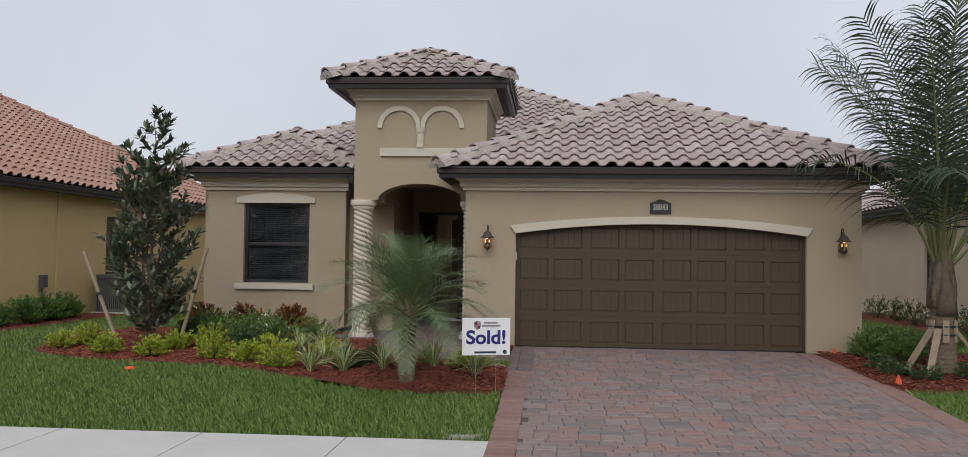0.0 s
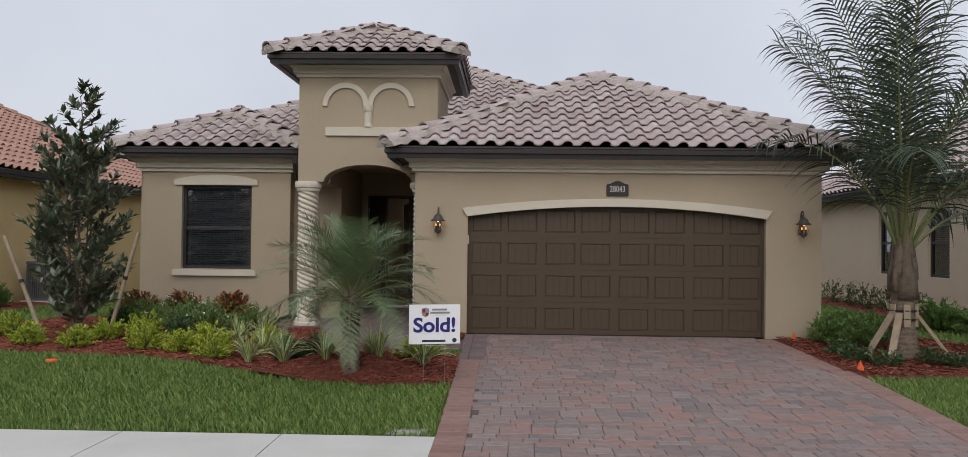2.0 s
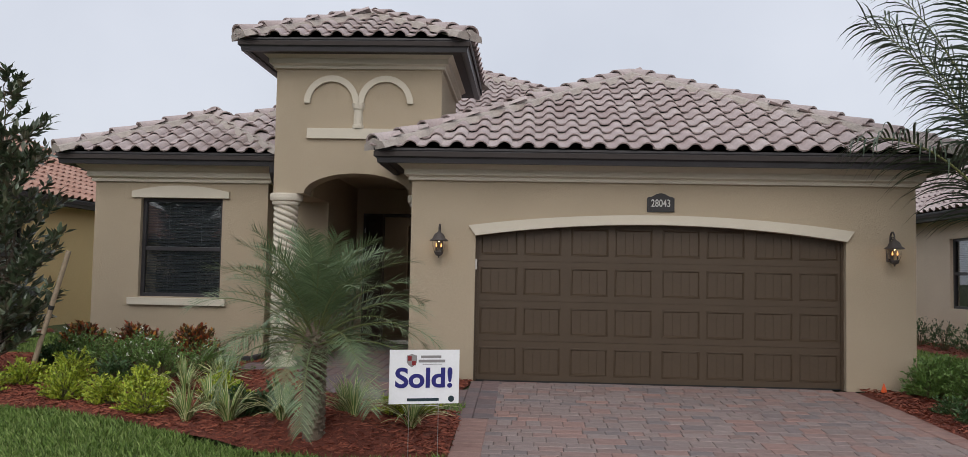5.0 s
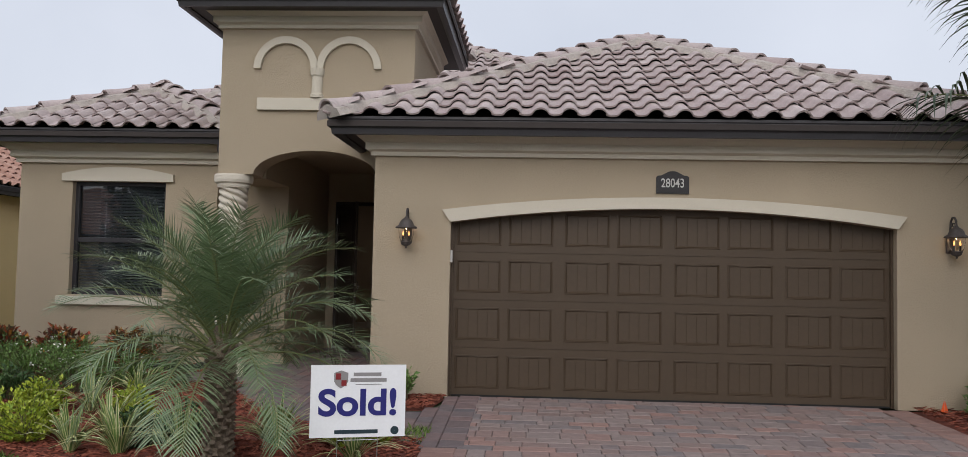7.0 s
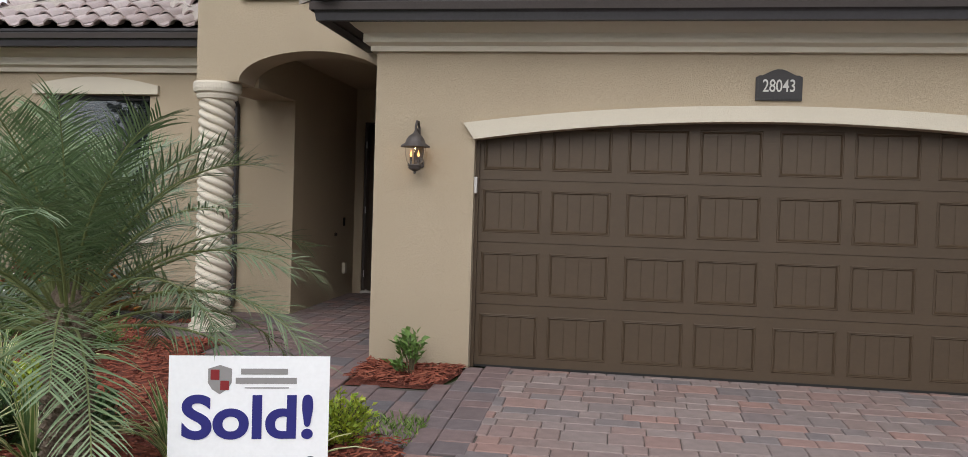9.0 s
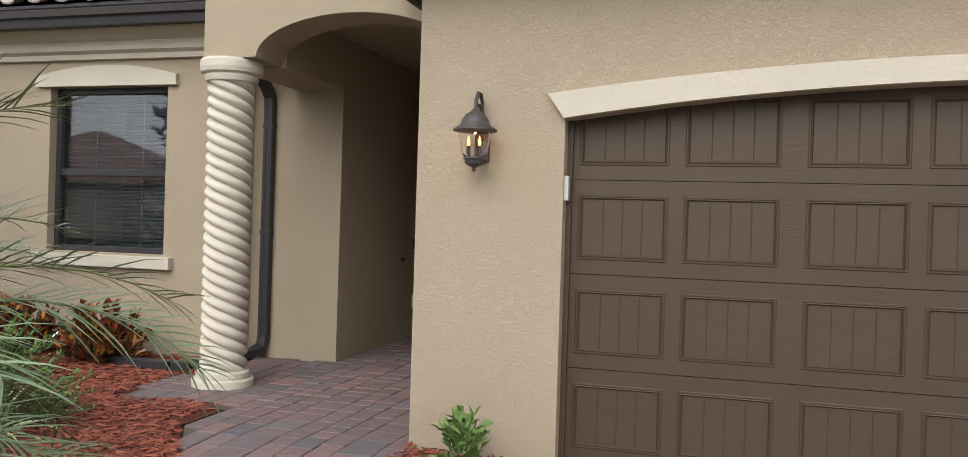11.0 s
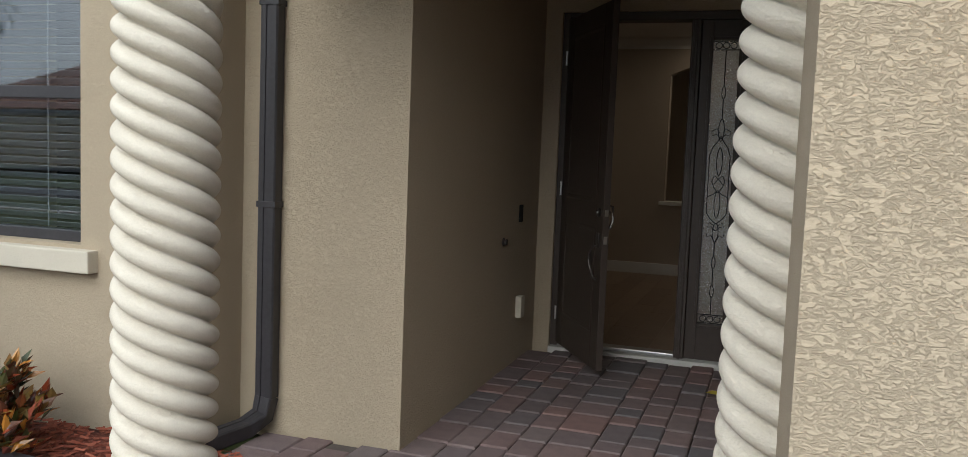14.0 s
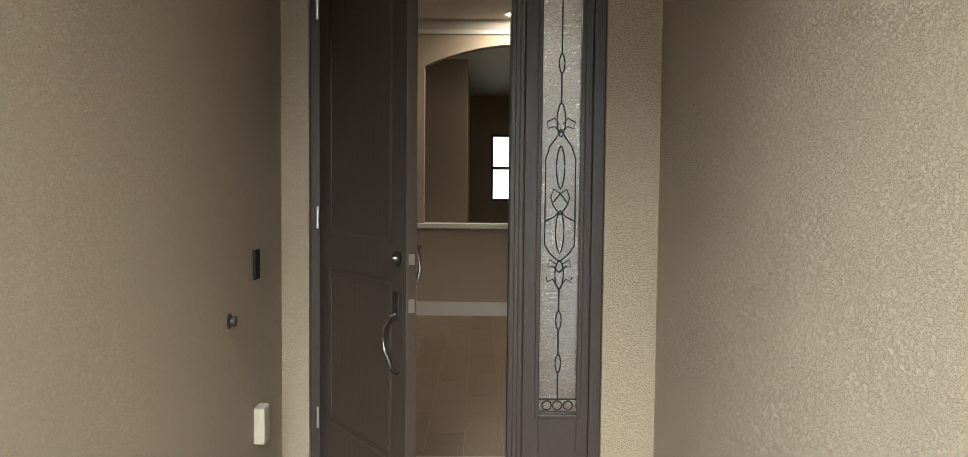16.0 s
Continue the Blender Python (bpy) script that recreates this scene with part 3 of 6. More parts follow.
roof = part("roof", one_box(-7.2, 3.9, 18.3, 33.8, 3.12, 3.18), DECK, house, "grey-brown blended concrete S-tile hip roof")
gx = 1.8
roof_face(roof, 3.06, SL, (gx, 14.36), (0, 1), [(-1.97, 14.36), (5.57, 14.36), (gx, 18.13)], single=6)
roof_face(roof, 3.06, SL, (-1.97, 17), (1, 0), [(-1.97, 14.36), (gx, 18.13), (gx, 21), (-1.97, 21)], lambda x, y, z: not in_tower(x, y) and z > h_main(x, y) - 0.05)
roof_face(roof, 3.06, SL, (5.57, 17), (-1, 0), [(5.57, 14.36), (5.57, 21), (gx, 21), (gx, 18.13)], lambda x, y, z: z > h_main(x, y) - 0.05)
hip_line(roof, (-1.97, 14.36, 3.08), (gx, 18.13, 4.925), TILE)
hip_line(roof, (5.57, 14.36, 3.08), (gx, 18.13, 4.925), TILE)
hip_line(roof, (gx, 18.45, 4.90), (gx, 21, 4.90), TILE)
mx = -1.475
roof_face(roof, 3.26, SL, (0, 17.47), (0, 1), [(-7.6, 17.47), (4.65, 17.47), (mx, 23.595)], lambda x, y, z: not in_tower(x, y) and z > h_garage(x, y) - 0.05 and z > h_bay(x, y) - 0.05)
roof_face(roof, 3.26, SL, (-7.6, 20), (1, 0), [(-7.6, 17.47), (mx, 23.595), (mx, 28.475), (-7.6, 34.6)], lambda x, y, z: z > h_bay(x, y) - 0.05)
roof_face(roof, 3.26, SL, (4.65, 20), (-1, 0), [(4.65, 17.47), (4.65, 34.6), (mx, 28.475), (mx, 23.595)], lambda x, y, z: y < 24 and z > h_garage(x, y) - 0.05)
roof_face(roof, 3.26, SL, (0, 34.6), (0, -1), [(-7.6, 34.6), (mx, 28.475), (4.65, 34.6)], lambda x, y, z: False)
hip_line(roof, (-7.6, 17.47, 3.28), (mx, 23.595, 6.28), TILE)
hip_line(roof, (4.65, 17.47, 3.28), (mx, 23.595, 6.28), TILE)
bx = -5.61
roof_face(roof, 3.26, SL, (bx, 16.55), (0, 1), [(-7.48, 16.55), (-3.74, 16.55), (bx, 18.42)])
roof_face(roof, 3.26, SL, (-7.48, 18), (1, 0), [(-7.48, 16.55), (bx, 18.42), (bx, 20), (-7.48, 20)], lambda x, y, z: z > h_main(x, y) - 0.05)
roof_face(roof, 3.26, SL, (-3.74, 18), (-1, 0), [(-3.74, 16.55), (-3.74, 20), (bx, 20), (bx, 18.42)], lambda x, y, z: z > h_main(x, y) - 0.05)
hip_line(roof, (-7.48, 16.55, 3.28), (bx, 18.42, 4.20), TILE)
hip_line(roof, (-3.74, 16.55, 3.28), (bx, 18.42, 4.20), TILE)
hip_line(roof, (bx, 18.4, 4.20), (bx, 19.6, 4.20), TILE)
tower_roof = part("tower_roof", one_box(TX0, TX1, TY, TB, 4.70, 4.74), DECK, house, "small pyramid roof of blended concrete tiles")
tc = (TX0 + TX1) / 2
TE = [(-4.19, 15.4), (-0.81, 15.4), (-0.81, TB + 0.45), (-4.19, TB + 0.45)]
ta = (-2.5, 17.1)
for (p, q), d in zip(zip(TE, TE[1:] + TE[:1]), ((0, 1), (-1, 0), (0, -1), (1, 0))):
    roof_face(tower_roof, 4.80, 0.48, ((p[0] + q[0]) / 2, (p[1] + q[1]) / 2), d, [p, q, ta])
    hip_line(tower_roof, (*p, 4.82), (*ta, 5.63), TILE)


# ---- garage door ----
def panel_shape():
    """One raised moulding frame with a recessed, four-board field."""
    bm = bmesh.new()
    w, h = 0.252, 0.186
    steps = [(0.0, 0.0), (0.006, 0.005), (0.012, 0.005), (0.015, 0.001), (0.02, 0.004), (0.028, -0.007), (0.034, -0.007)]
    loft(bm, [[(sx * (w - o), -y, sz * (h - o)) for sx, sz in ((-1, -1), (1, -1), (1, 1), (-1, 1))] for o, y in steps], True, False)
    fw = w - 0.034
    g = 0.004
    line = [(-fw, 0.007)]
    for i in range(1, 4):
        x = -fw + i * fw / 2
        line += [(x - g, 0.007), (x, 0.0095), (x + g, 0.007)]
    line.append((fw, 0.007))
    low, top = ([bm.verts.new((x, y, z)) for x, y in line] for z in (-h + 0.034, h - 0.034))
    for k in range(len(line) - 1):
        bm.faces.new((low[k], low[k + 1], top[k + 1], top[k]))
    bmesh.ops.remove_doubles(bm, verts=bm.verts[:], dist=0.0005)
    return mesh_of(bm, "panel", DOOR_BROWN)


garage_door = part("garage_door", one_box(DL - 0.02, DR + 0.02, GY + 0.155, GY + 0.165, 0, 2.2), DOOR_BROWN, house, "dark brown wood-grain sectional garage door, closed")
DY = GY + 0.125
pm = panel_shape()
PITCH, SEC = (DR - DL) / 8, 0.536
for r in range(4):
    bm = bmesh.new()
    z0, z1 = 0.012 + r * SEC, 0.012 + (r + 1) * SEC - 0.004
    zc = (z0 + z1) / 2
    # the section's skin, with an opening behind every panel
    xs = [DL - 0.02]
    for c in range(8):
        x = DL + PITCH * (c + 0.5) + (0.012 if c % 2 == 0 else -0.012)
        xs += [x - 0.251, x + 0.251]
    xs.append(DR + 0.02)
    zs = [z0, zc - 0.185, zc + 0.185, z1]
    grid = [[bm.verts.new((x, DY, z)) for x in xs] for z in zs]
    skin = [bm.faces.new((grid[k][i], grid[k][i + 1], grid[k + 1][i + 1], grid[k + 1][i])) for k in range(3) for i in range(len(xs) - 1) if k != 1 or i % 2 == 0]
    back = bmesh.ops.extrude_face_region(bm, geom=skin)["geom"]
    bmesh.ops.translate(bm, vec=(0, 0.028, 0), verts=[v for v in back if isinstance(v, bmesh.types.BMVert)])
    sec = part("section", bm, DOOR_BROWN, garage_door)
    for c in range(8):
        ob = new("panel", pm)
        ob.parent = sec
        ob.location = (DL + PITCH * (c + 0.5) + (0.012 if c % 2 == 0 else -0.012), DY, zc)
part("bottom_seal", one_box(DL, DR, DY - 0.004, DY + 0.03, 0.0, 0.02), BLACK, garage_door)
part("door_stop", one_box(DL, DL + 0.03, DY - 0.03, DY - 0.005, 0, 1.96), DOOR_BROWN, garage_door)
part("door_stop", one_box(DR - 0.03, DR, DY - 0.03, DY - 0.005, 0, 1.96), DOOR_BROWN, garage_door)
bm = bmesh.new()
low = arc(DL, DR, 1.95, 0.18, 28)
high = arc(DL - 0.095, DR + 0.095, 2.085, 0.172, 28)
prism(bm, [(x, GY - 0.05, z) for x, z in low + high[::-1]], (0, 0.06, 0))
part("arch_trim", bm, TRIM, house, "cream arched trim over the garage door")

# ---- bay window ----
def window(parent, x0, x1, y, z0, z1, depth=0.09, blinds=True):
    win = part("window", one_box(x0, x1, y + depth + 0.075, y + depth + 0.085, z0, z0 + 0.06), BRONZE, parent, "dark bronze single-hung window with lowered blinds")
    f, zm = 0.055, (z0 + z1) / 2 - 0.02
    for a in ((x0, x0 + f, z0, z1), (x1 - f, x1, z0, z1), (x0 + f, x1 - f, z1 - f, z1), (x0 + f, x1 - f, z0, z0 + f)):
        part("frame", one_box(a[0], a[1], y + depth, y + depth + 0.07, a[2], a[3], bevel=0.004), BRONZE, win)
    part("meeting_rail", one_box(x0 + f, x1 - f, y + depth + 0.012, y + depth + 0.06, zm - 0.035, zm + 0.03, bevel=0.004), BRONZE, win)
    for a, b, yy in ((z0 + f, zm - 0.035, 0.035), (zm + 0.03, z1 - f, 0.05)):
        p = part("pane", one_box(x0 + f, x1 - f, y + depth + yy, y + depth + yy + 0.004, a, b), GLASS, win)
        p.visible_shadow = False
    if blinds:
        bl = part("blind", one_box(x0 + 0.03, x1 - 0.03, y + 0.2, y + 0.24, z1 - 0.09, z1 - 0.04), BLIND, win, "slatted grey blind")
        me = mesh_of(one_box(x0 + 0.04, x1 - 0.04, -0.024, 0.024, -0.0015, 0.0015), "slat", BLIND)
        n = int((z1 - z0 - 0.1) / 0.043)
        for i in range(n):
            ob = new("slat", me)
            ob.parent = bl
            ob.matrix_basis = pose(0, y + 0.22, z0 + 0.03 + 0.043 * i, -38)
        for k in (0.3, 0.7):
            x = x0 + (x1 - x0) * k
            part("ladder_cord", one_box(x - 0.004, x + 0.004, y + 0.193, y + 0.196, z0 + 0.03, z1 - 0.06), BLIND, bl)
    return win


window(house, WX0, WX1, BY, WZ0, WZ1)
bm = bmesh.new()
head = arc(WX0 - 0.14, WX1 + 0.12, 2.675, 0.10, 16)
prism(bm, [(WX0 - 0.14, BY - 0.05, 2.575), *[(x, BY - 0.05, z) for x, z in head], (WX1 + 0.12, BY - 0.05, 2.575)], (0, 0.06, 0))
part("window_head", bm, TRIM, house, "cream arched window head")
part("window_sill", one_box(WX0 - 0.15, WX1 + 0.11, BY - 0.07, BY + 0.09, 0.83, 0.945, bevel=0.008), TRIM, house, "cream window sill")
# black sheet in place of the unlit room's shade behind the blinds
part("room_shade_sheet", one_box(WX0 - 0.4, WX1 + 0.4, 18.6, 18.64, 0.2, 3.0), BLACK, house)

# ---- tower relief ----
def ring_arch(cx, z, r0, r1, y):
    bm = bmesh.new()
    n = 18
    inner = [(cx + r0 * math.cos(math.pi * i / n), y, z + r0 * math.sin(math.pi * i / n)) for i in range(n + 1)]
    outer = [(cx + r1 * math.cos(math.pi * i / n), y, z + r1 * math.sin(math.pi * i / n)) for i in range(n + 1)]
    prism(bm, inner + outer[::-1], (0, 0.06, 0))
    return bm


RX, RZ = -2.49, 3.935
for s in (-1, 1):
    part("blind_arch", ring_arch(RX + s * 0.405, RZ, 0.325, 0.415, TY - 0.045), TRIM, house, "cream raised arch moulding")
bm = bmesh.new()
lathe(bm, [(0.085, 3.56), (0.085, 3.60), (0.07, 3.62), (0.07, 3.83), (0.085, 3.85), (0.095, 3.91), (0.095, 3.935)], (RX, TY, 0), 16)
part("pilaster", bm, TRIM, house, "short cream half column")
part("string_course", one_box(-3.25, -1.6, TY - 0.05, TY + 0.01, 3.40, 3.555, bevel=0.006), TRIM, house, "cream flat band")

# ---- twisted columns ----
def rope_column(x, y, name="column"):
    seg, rings, lead, lobes = 96, 300, 0.36, 4
    z0, z1 = 0.10, 2.42
    bm = bmesh.new()
    loop = []
    for i in range(rings + 1):
        z = z0 + (z1 - z0) * i / rings
        ring = []
        for k in range(seg):
            a = 2 * math.pi * k / seg
            u = (lobes * (a / (2 * math.pi) + z / lead)) % 1.0 * 2 - 1
            r = 0.128 + 0.056 * math.sqrt(max(0.0, 1 - min(1.0, abs(u) * 1.08) ** 2))
            ring.append((x + r * math.cos(a), y + r * math.sin(a), z))
        loop.append(ring)
    loft(bm, loop)
    col = part(name, bm, CREAM, house, "cream cast-stone rope-twist column", True)
    bm = bmesh.new()
    lathe(bm, [(0.235, 0.0), (0.24, 0.01), (0.24, 0.065), (0.232, 0.075), (0.205, 0.08), (0.21, 0.09), (0.21, 0.125), (0.20, 0.135), (0.15, 0.14)], (x, y, 0), 40)
    part("base", bm, CREAM, col)
    bm = bmesh.new()
    lathe(bm, [(0.15, 2.40), (0.20, 2.41), (0.21, 2.44), (0.205, 2.46), (0.235, 2.475), (0.245, 2.51), (0.245, 2.56), (0.235, 2.58)], (x, y, 0), 40)
    part("capital", bm, CREAM, col)


rope_column(-3.58, 16.04)
rope_column(-1.495, 16.04)


# ---- entry door and sidelight ----
FY = EY + 0.06
entry = part("door_frame", one_box(EX0, EX0 + 0.055, FY - 0.03, FY + 0.11, EZ0, EZ1, bevel=0.006), ENTRY_BROWN, house, "dark walnut entry frame with an open door and sidelight")
part("jamb", one_box(EX0 + 0.055, EX0 + 0.085, FY + 0.02, FY + 0.10, EZ0, EZ1 - 0.05, bevel=0.004), ENTRY_BROWN, entry)
part("jamb", one_box(EX1 - 0.055, EX1, FY - 0.03, FY + 0.11, EZ0, EZ1, bevel=0.006), ENTRY_BROWN, entry)
part("head", one_box(EX0 + 0.055, EX1 - 0.055, FY - 0.03, FY + 0.11, EZ1 - 0.06, EZ1, bevel=0.006), ENTRY_BROWN, entry)
part("mullion", one_box(-2.195, -2.125, FY - 0.03, FY + 0.11, EZ0, EZ1 - 0.06, bevel=0.008), ENTRY_BROWN, entry)
part("mullion_bead", one_box(-2.172, -2.148, FY - 0.042, FY - 0.03, EZ0, EZ1 - 0.06, bevel=0.005), ENTRY_BROWN, entry)
part("sill_plate", one_box(EX0 + 0.055, -2.195, FY - 0.02, FY + 0.10, EZ0, EZ0 + 0.025, bevel=0.004), STEEL, entry, "aluminium sill plate")
SGX0, SGX1, SGZ0, SGZ1 = -2.045, -1.868, 0.363, 2.362
sidelight = part("sidelight", one_box(-2.125, SGX0, FY, FY + 0.045, EZ0, EZ1 - 0.06, bevel=0.004), ENTRY_BROWN, entry, "narrow sidelight with leaded textured glass")
part("stile", one_box(SGX1, EX1 - 0.055, FY, FY + 0.045, EZ0, EZ1 - 0.06, bevel=0.004), ENTRY_BROWN, sidelight)
part("rail", one_box(SGX0, SGX1, FY, FY + 0.045, EZ0, SGZ0, bevel=0.004), ENTRY_BROWN, sidelight)
part("rail", one_box(SGX0, SGX1, FY, FY + 0.045, SGZ1, EZ1 - 0.06, bevel=0.004), ENTRY_BROWN, sidelight)
for a in ((SGX0 - 0.022, SGX0, SGZ0 - 0.022, SGZ1 + 0.022), (SGX1, SGX1 + 0.022, SGZ0 - 0.022, SGZ1 + 0.022), (SGX0, SGX1, SGZ0 - 0.022, SGZ0), (SGX0, SGX1, SGZ1, SGZ1 + 0.022)):
    part("glazing_bead", one_box(a[0], a[1], FY - 0.014, FY + 0.006, a[2], a[3], bevel=0.005), ENTRY_BROWN, sidelight)
pane = part("pane", one_box(SGX0, SGX1, FY + 0.018, FY + 0.026, SGZ0, SGZ1), RAIN_GLASS, sidelight, "pebbled clear art glass")
pane.visible_shadow = False
SC = (SGX0 + SGX1) / 2


def came(pts, r=0.0035):
    bm = bmesh.new()
    tube(bm, [(SC + x, FY + 0.012, z) for x, z in pts], r, 6)
    part("came", bm, CAME, sidelight)


def oval(z, w, h, n=14):
    return [(w * math.sin(2 * math.pi * i / n) * (0.6 + 0.4 * abs(math.sin(2 * math.pi * i / n))), z + h * math.cos(2 * math.pi * i / n)) for i in range(n + 1)]


for a, b in ((0.43, 0.555), (0.645, 0.76), (0.85, 0.95), (1.82, 1.955), (2.045, 2.16)):
    came([(0, a), (0, (a + b) / 2), (0, b)])
for z in (0.60, 0.805, 2.0):
    came(oval(z, 0.013, 0.045))
came([(0, 2.16), (0, 2.22), (0, 2.29)])
for z, h in ((1.02, 0.07), (1.22, 0.10), (1.52, 0.10), (1.74, 0.08)):
    came(oval(z, 0.020, h))
for s in (-1, 1):
    came([(0, 0.95), (0.03 * s, 1.0), (0.055 * s, 0.985), (0.06 * s, 1.01)])
    came([(0, 1.03), (0.03 * s, 1.06), (0.055 * s, 1.055), (0.045 * s, 1.09), (0.015 * s, 1.07)])
    came([(0, 1.08), (0.045 * s, 1.12), (0.07 * s, 1.16), (0.07 * s, 1.30), (0.07 * s, 1.56), (0.05 * s, 1.62), (0.02 * s, 1.66), (0, 1.70)])
    came([(0, 1.30), (0.03 * s, 1.34), (0.045 * s, 1.38), (0.03 * s, 1.42), (0, 1.40), (-0.03 * s, 1.36)])
    came([(0, 1.32), (-0.028 * s, 1.29), (-0.07 * s, 1.27)])
    came([(0, 1.68), (0.03 * s, 1.71), (0.06 * s, 1.70), (0.065 * s, 1.73), (0.03 * s, 1.75), (0.01 * s, 1.72)])
for zc in (0.40, 2.325):
    for dz in (-0.03, 0.03):
        came([(-0.088, zc + dz), (0, zc + dz), (0.088, zc + dz)])
    for x in (-0.05, 0, 0.05):
        came([(x + 0.022 * math.cos(a), zc + 0.022 * math.sin(a)) for a in [math.pi * k / 5 for k in range(11)]])


def door_leaf():
    """The leaf stands open towards the porch on its left-hand hinges; built closed, along +x from the hinge."""
    w, t, h = 0.885, 0.045, 2.38
    leaf = thing("front_door", (EX0 + 0.065, FY - 0.03, 0), turn=-58.5)
    leaf.parent = house
    tagged(leaf, "dark walnut panelled entry door, standing open")
    z0 = EZ0 + 0.03
    stiles = [(0, 0.13, z0, z0 + h), (w - 0.13, w, z0, z0 + h), (0.13, w - 0.13, z0, z0 + 0.24), (0.13, w - 0.13, z0 + 0.92, z0 + 1.10), (0.13, w - 0.13, z0 + h - 0.15, z0 + h)]
    for i, a in enumerate(stiles):
        part("stile" if i < 2 else "rail", one_box(a[0], a[1], -t / 2, t / 2, a[2], a[3], bevel=0.003), ENTRY_BROWN, leaf)
    for a, b in ((z0 + 0.24, z0 + 0.92), (z0 + 1.10, z0 + h - 0.15)):
        bm = bmesh.new()
        for s in (-1, 1):
            loft(bm, [[(x, s * y, z) for x, z in ((0.13 + o, a + o), (w - 0.13 - o, a + o), (w - 0.13 - o, b - o), (0.13 + o, b - o))] for o, y in ((-0.012, 0.0235), (0.0, 0.028), (0.018, 0.026), (0.032, 0.006), (0.075, 0.018))], True, True)
        part("panel", bm, ENTRY_BROWN, leaf)
    for z in (z0 + 0.22, z0 + 1.15, z0 + 2.1):
        bm = bmesh.new()
        lathe(bm, [(0.008, -0.05), (0.008, 0.05)], (-0.004, -0.03, z), 8)
        part("hinge", bm, STEEL, leaf, "bright steel hinge")
    for s, grip in ((-1, True), (1, False)):
        hw = part("handle_set", one_box(w - 0.09, w - 0.045, s * t / 2, s * (t / 2 + 0.012), z0 + 0.80, z0 + 0.90, bevel=0.004), NICKEL, leaf, "dark metal handle set")
        bm = bmesh.new()
        lathe(bm, [(0.03, 0), (0.032, 0.008), (0.02, 0.016), (0.012, 0.028)], (0, 0, 0), 16)
        bmesh.ops.transform(bm, matrix=pose(w - 0.067, s * t / 2, z0 + 1.03, -90 * s), verts=bm.verts)
        part("deadbolt", bm, NICKEL, hw)
        bm = bmesh.new()
        y = s * t / 2
        if grip:
            tube(bm, [(w - 0.067, y, z0 + 0.82), (w - 0.075, y - 0.03, z0 + 0.81), (w - 0.095, y - 0.05, z0 + 0.76), (w - 0.09, y - 0.045, z0 + 0.68), (w - 0.067, y - 0.03, z0 + 0.61), (w - 0.067, y, z0 + 0.59)], 0.009, 8)
        else:
            tube(bm, [(w - 0.067, y, z0 + 1.08), (w - 0.067, y + 0.045, z0 + 1.07), (w - 0.07, y + 0.05, z0 + 0.98), (w - 0.067, y + 0.03, z0 + 0.93), (w - 0.067, y, z0 + 0.92)], 0.009, 8)
        part("grip", bm, NICKEL, hw)
    part("latch", one_box(w - 0.001, w + 0.004, -0.012, 0.012, z0 + 0.83, z0 + 0.88), STEEL, leaf, "steel latch plate")
    part("latch", one_box(w - 0.001, w + 0.004, -0.012, 0.012, z0 + 1.01, z0 + 1.05), STEEL, leaf, "steel latch plate")
    return leaf


door_leaf()

# ---- rooms seen through the door ----
IY0, IY1, CZ = EY + 0.2, 24.28, 3.0
bm = bmesh.new()
box(bm, -6.5, 1.6, IY0, 34.0, 0.02, 0.105)
floor = setting("floor", bm, GROUT, "wood-look plank tile floor with pale joints", "floor")
bm = bmesh.new()
box(bm, -6.5, 1.6, IY0, 34.0, CZ, CZ + 0.06)
setting("ceiling_2", bm, ROOM_WHITE, "plain white interior ceiling", "ceiling")
bm = bmesh.new()
PX0, PX1, PZ0 = -2.88, -0.9, 1.02
pa = arc(PX0, PX1, 2.56, 0.22, 16)
prism(bm, [(x, IY1, z) for x, z in [(-6.5, 0.1), (1.6, 0.1), (1.6, CZ), (-1.89, CZ), (-1.89, pa[8][1]), *pa[9:], (PX1, PZ0), (PX0, PZ0), *pa[:9], (-1.9, CZ), (-6.5, CZ)]], (0, 0.16, 0))
setting("wall_foyer", bm, ROOM_WALL, "taupe interior wall with an arched opening", "wall")
bm = bmesh.new()
box(bm, -6.6, -6.5, IY0, 34.0, 0.1, CZ)
box(bm, 1.6, 1.7, IY0, 34.0, 0.1, CZ)
setting("wall_rooms", bm, ROOM_WALL, "taupe interior side walls", "wall")
bm = bmesh.new()
box(bm, -6.5, -2.5, 27.0, 31.9, 0.1, CZ)
setting("wall_partition", bm, ROOM_WALL, "taupe interior partition", "wall")
bm = bmesh.new()
for a in ((-2.5, -2.12, 0.1, CZ), (-1.45, 1.6, 0.1, CZ), (-2.12, -1.45, 0.1, 1.05), (-2.12, -1.45, 2.3, CZ)):
    box(bm, a[0], a[1], 31.9, 32.05, a[2], a[3])
setting("wall_far", bm, ROOM_WALL, "taupe far room wall with a window", "wall")
# added glowing panel imitates daylight behind the far window; the house wall is closed
part("daylight_panel", one_box(-2.2, -1.4, 33.95, 33.99, 0.9, 2.5), glow_material("daylight beyond the room", (0.85, 0.95, 0.97), 0.35), house)
far_win = part("window", one_box(-2.12, -1.45, 31.93, 31.97, 1.64, 1.70), BRONZE, house, "dark framed window in the far room")
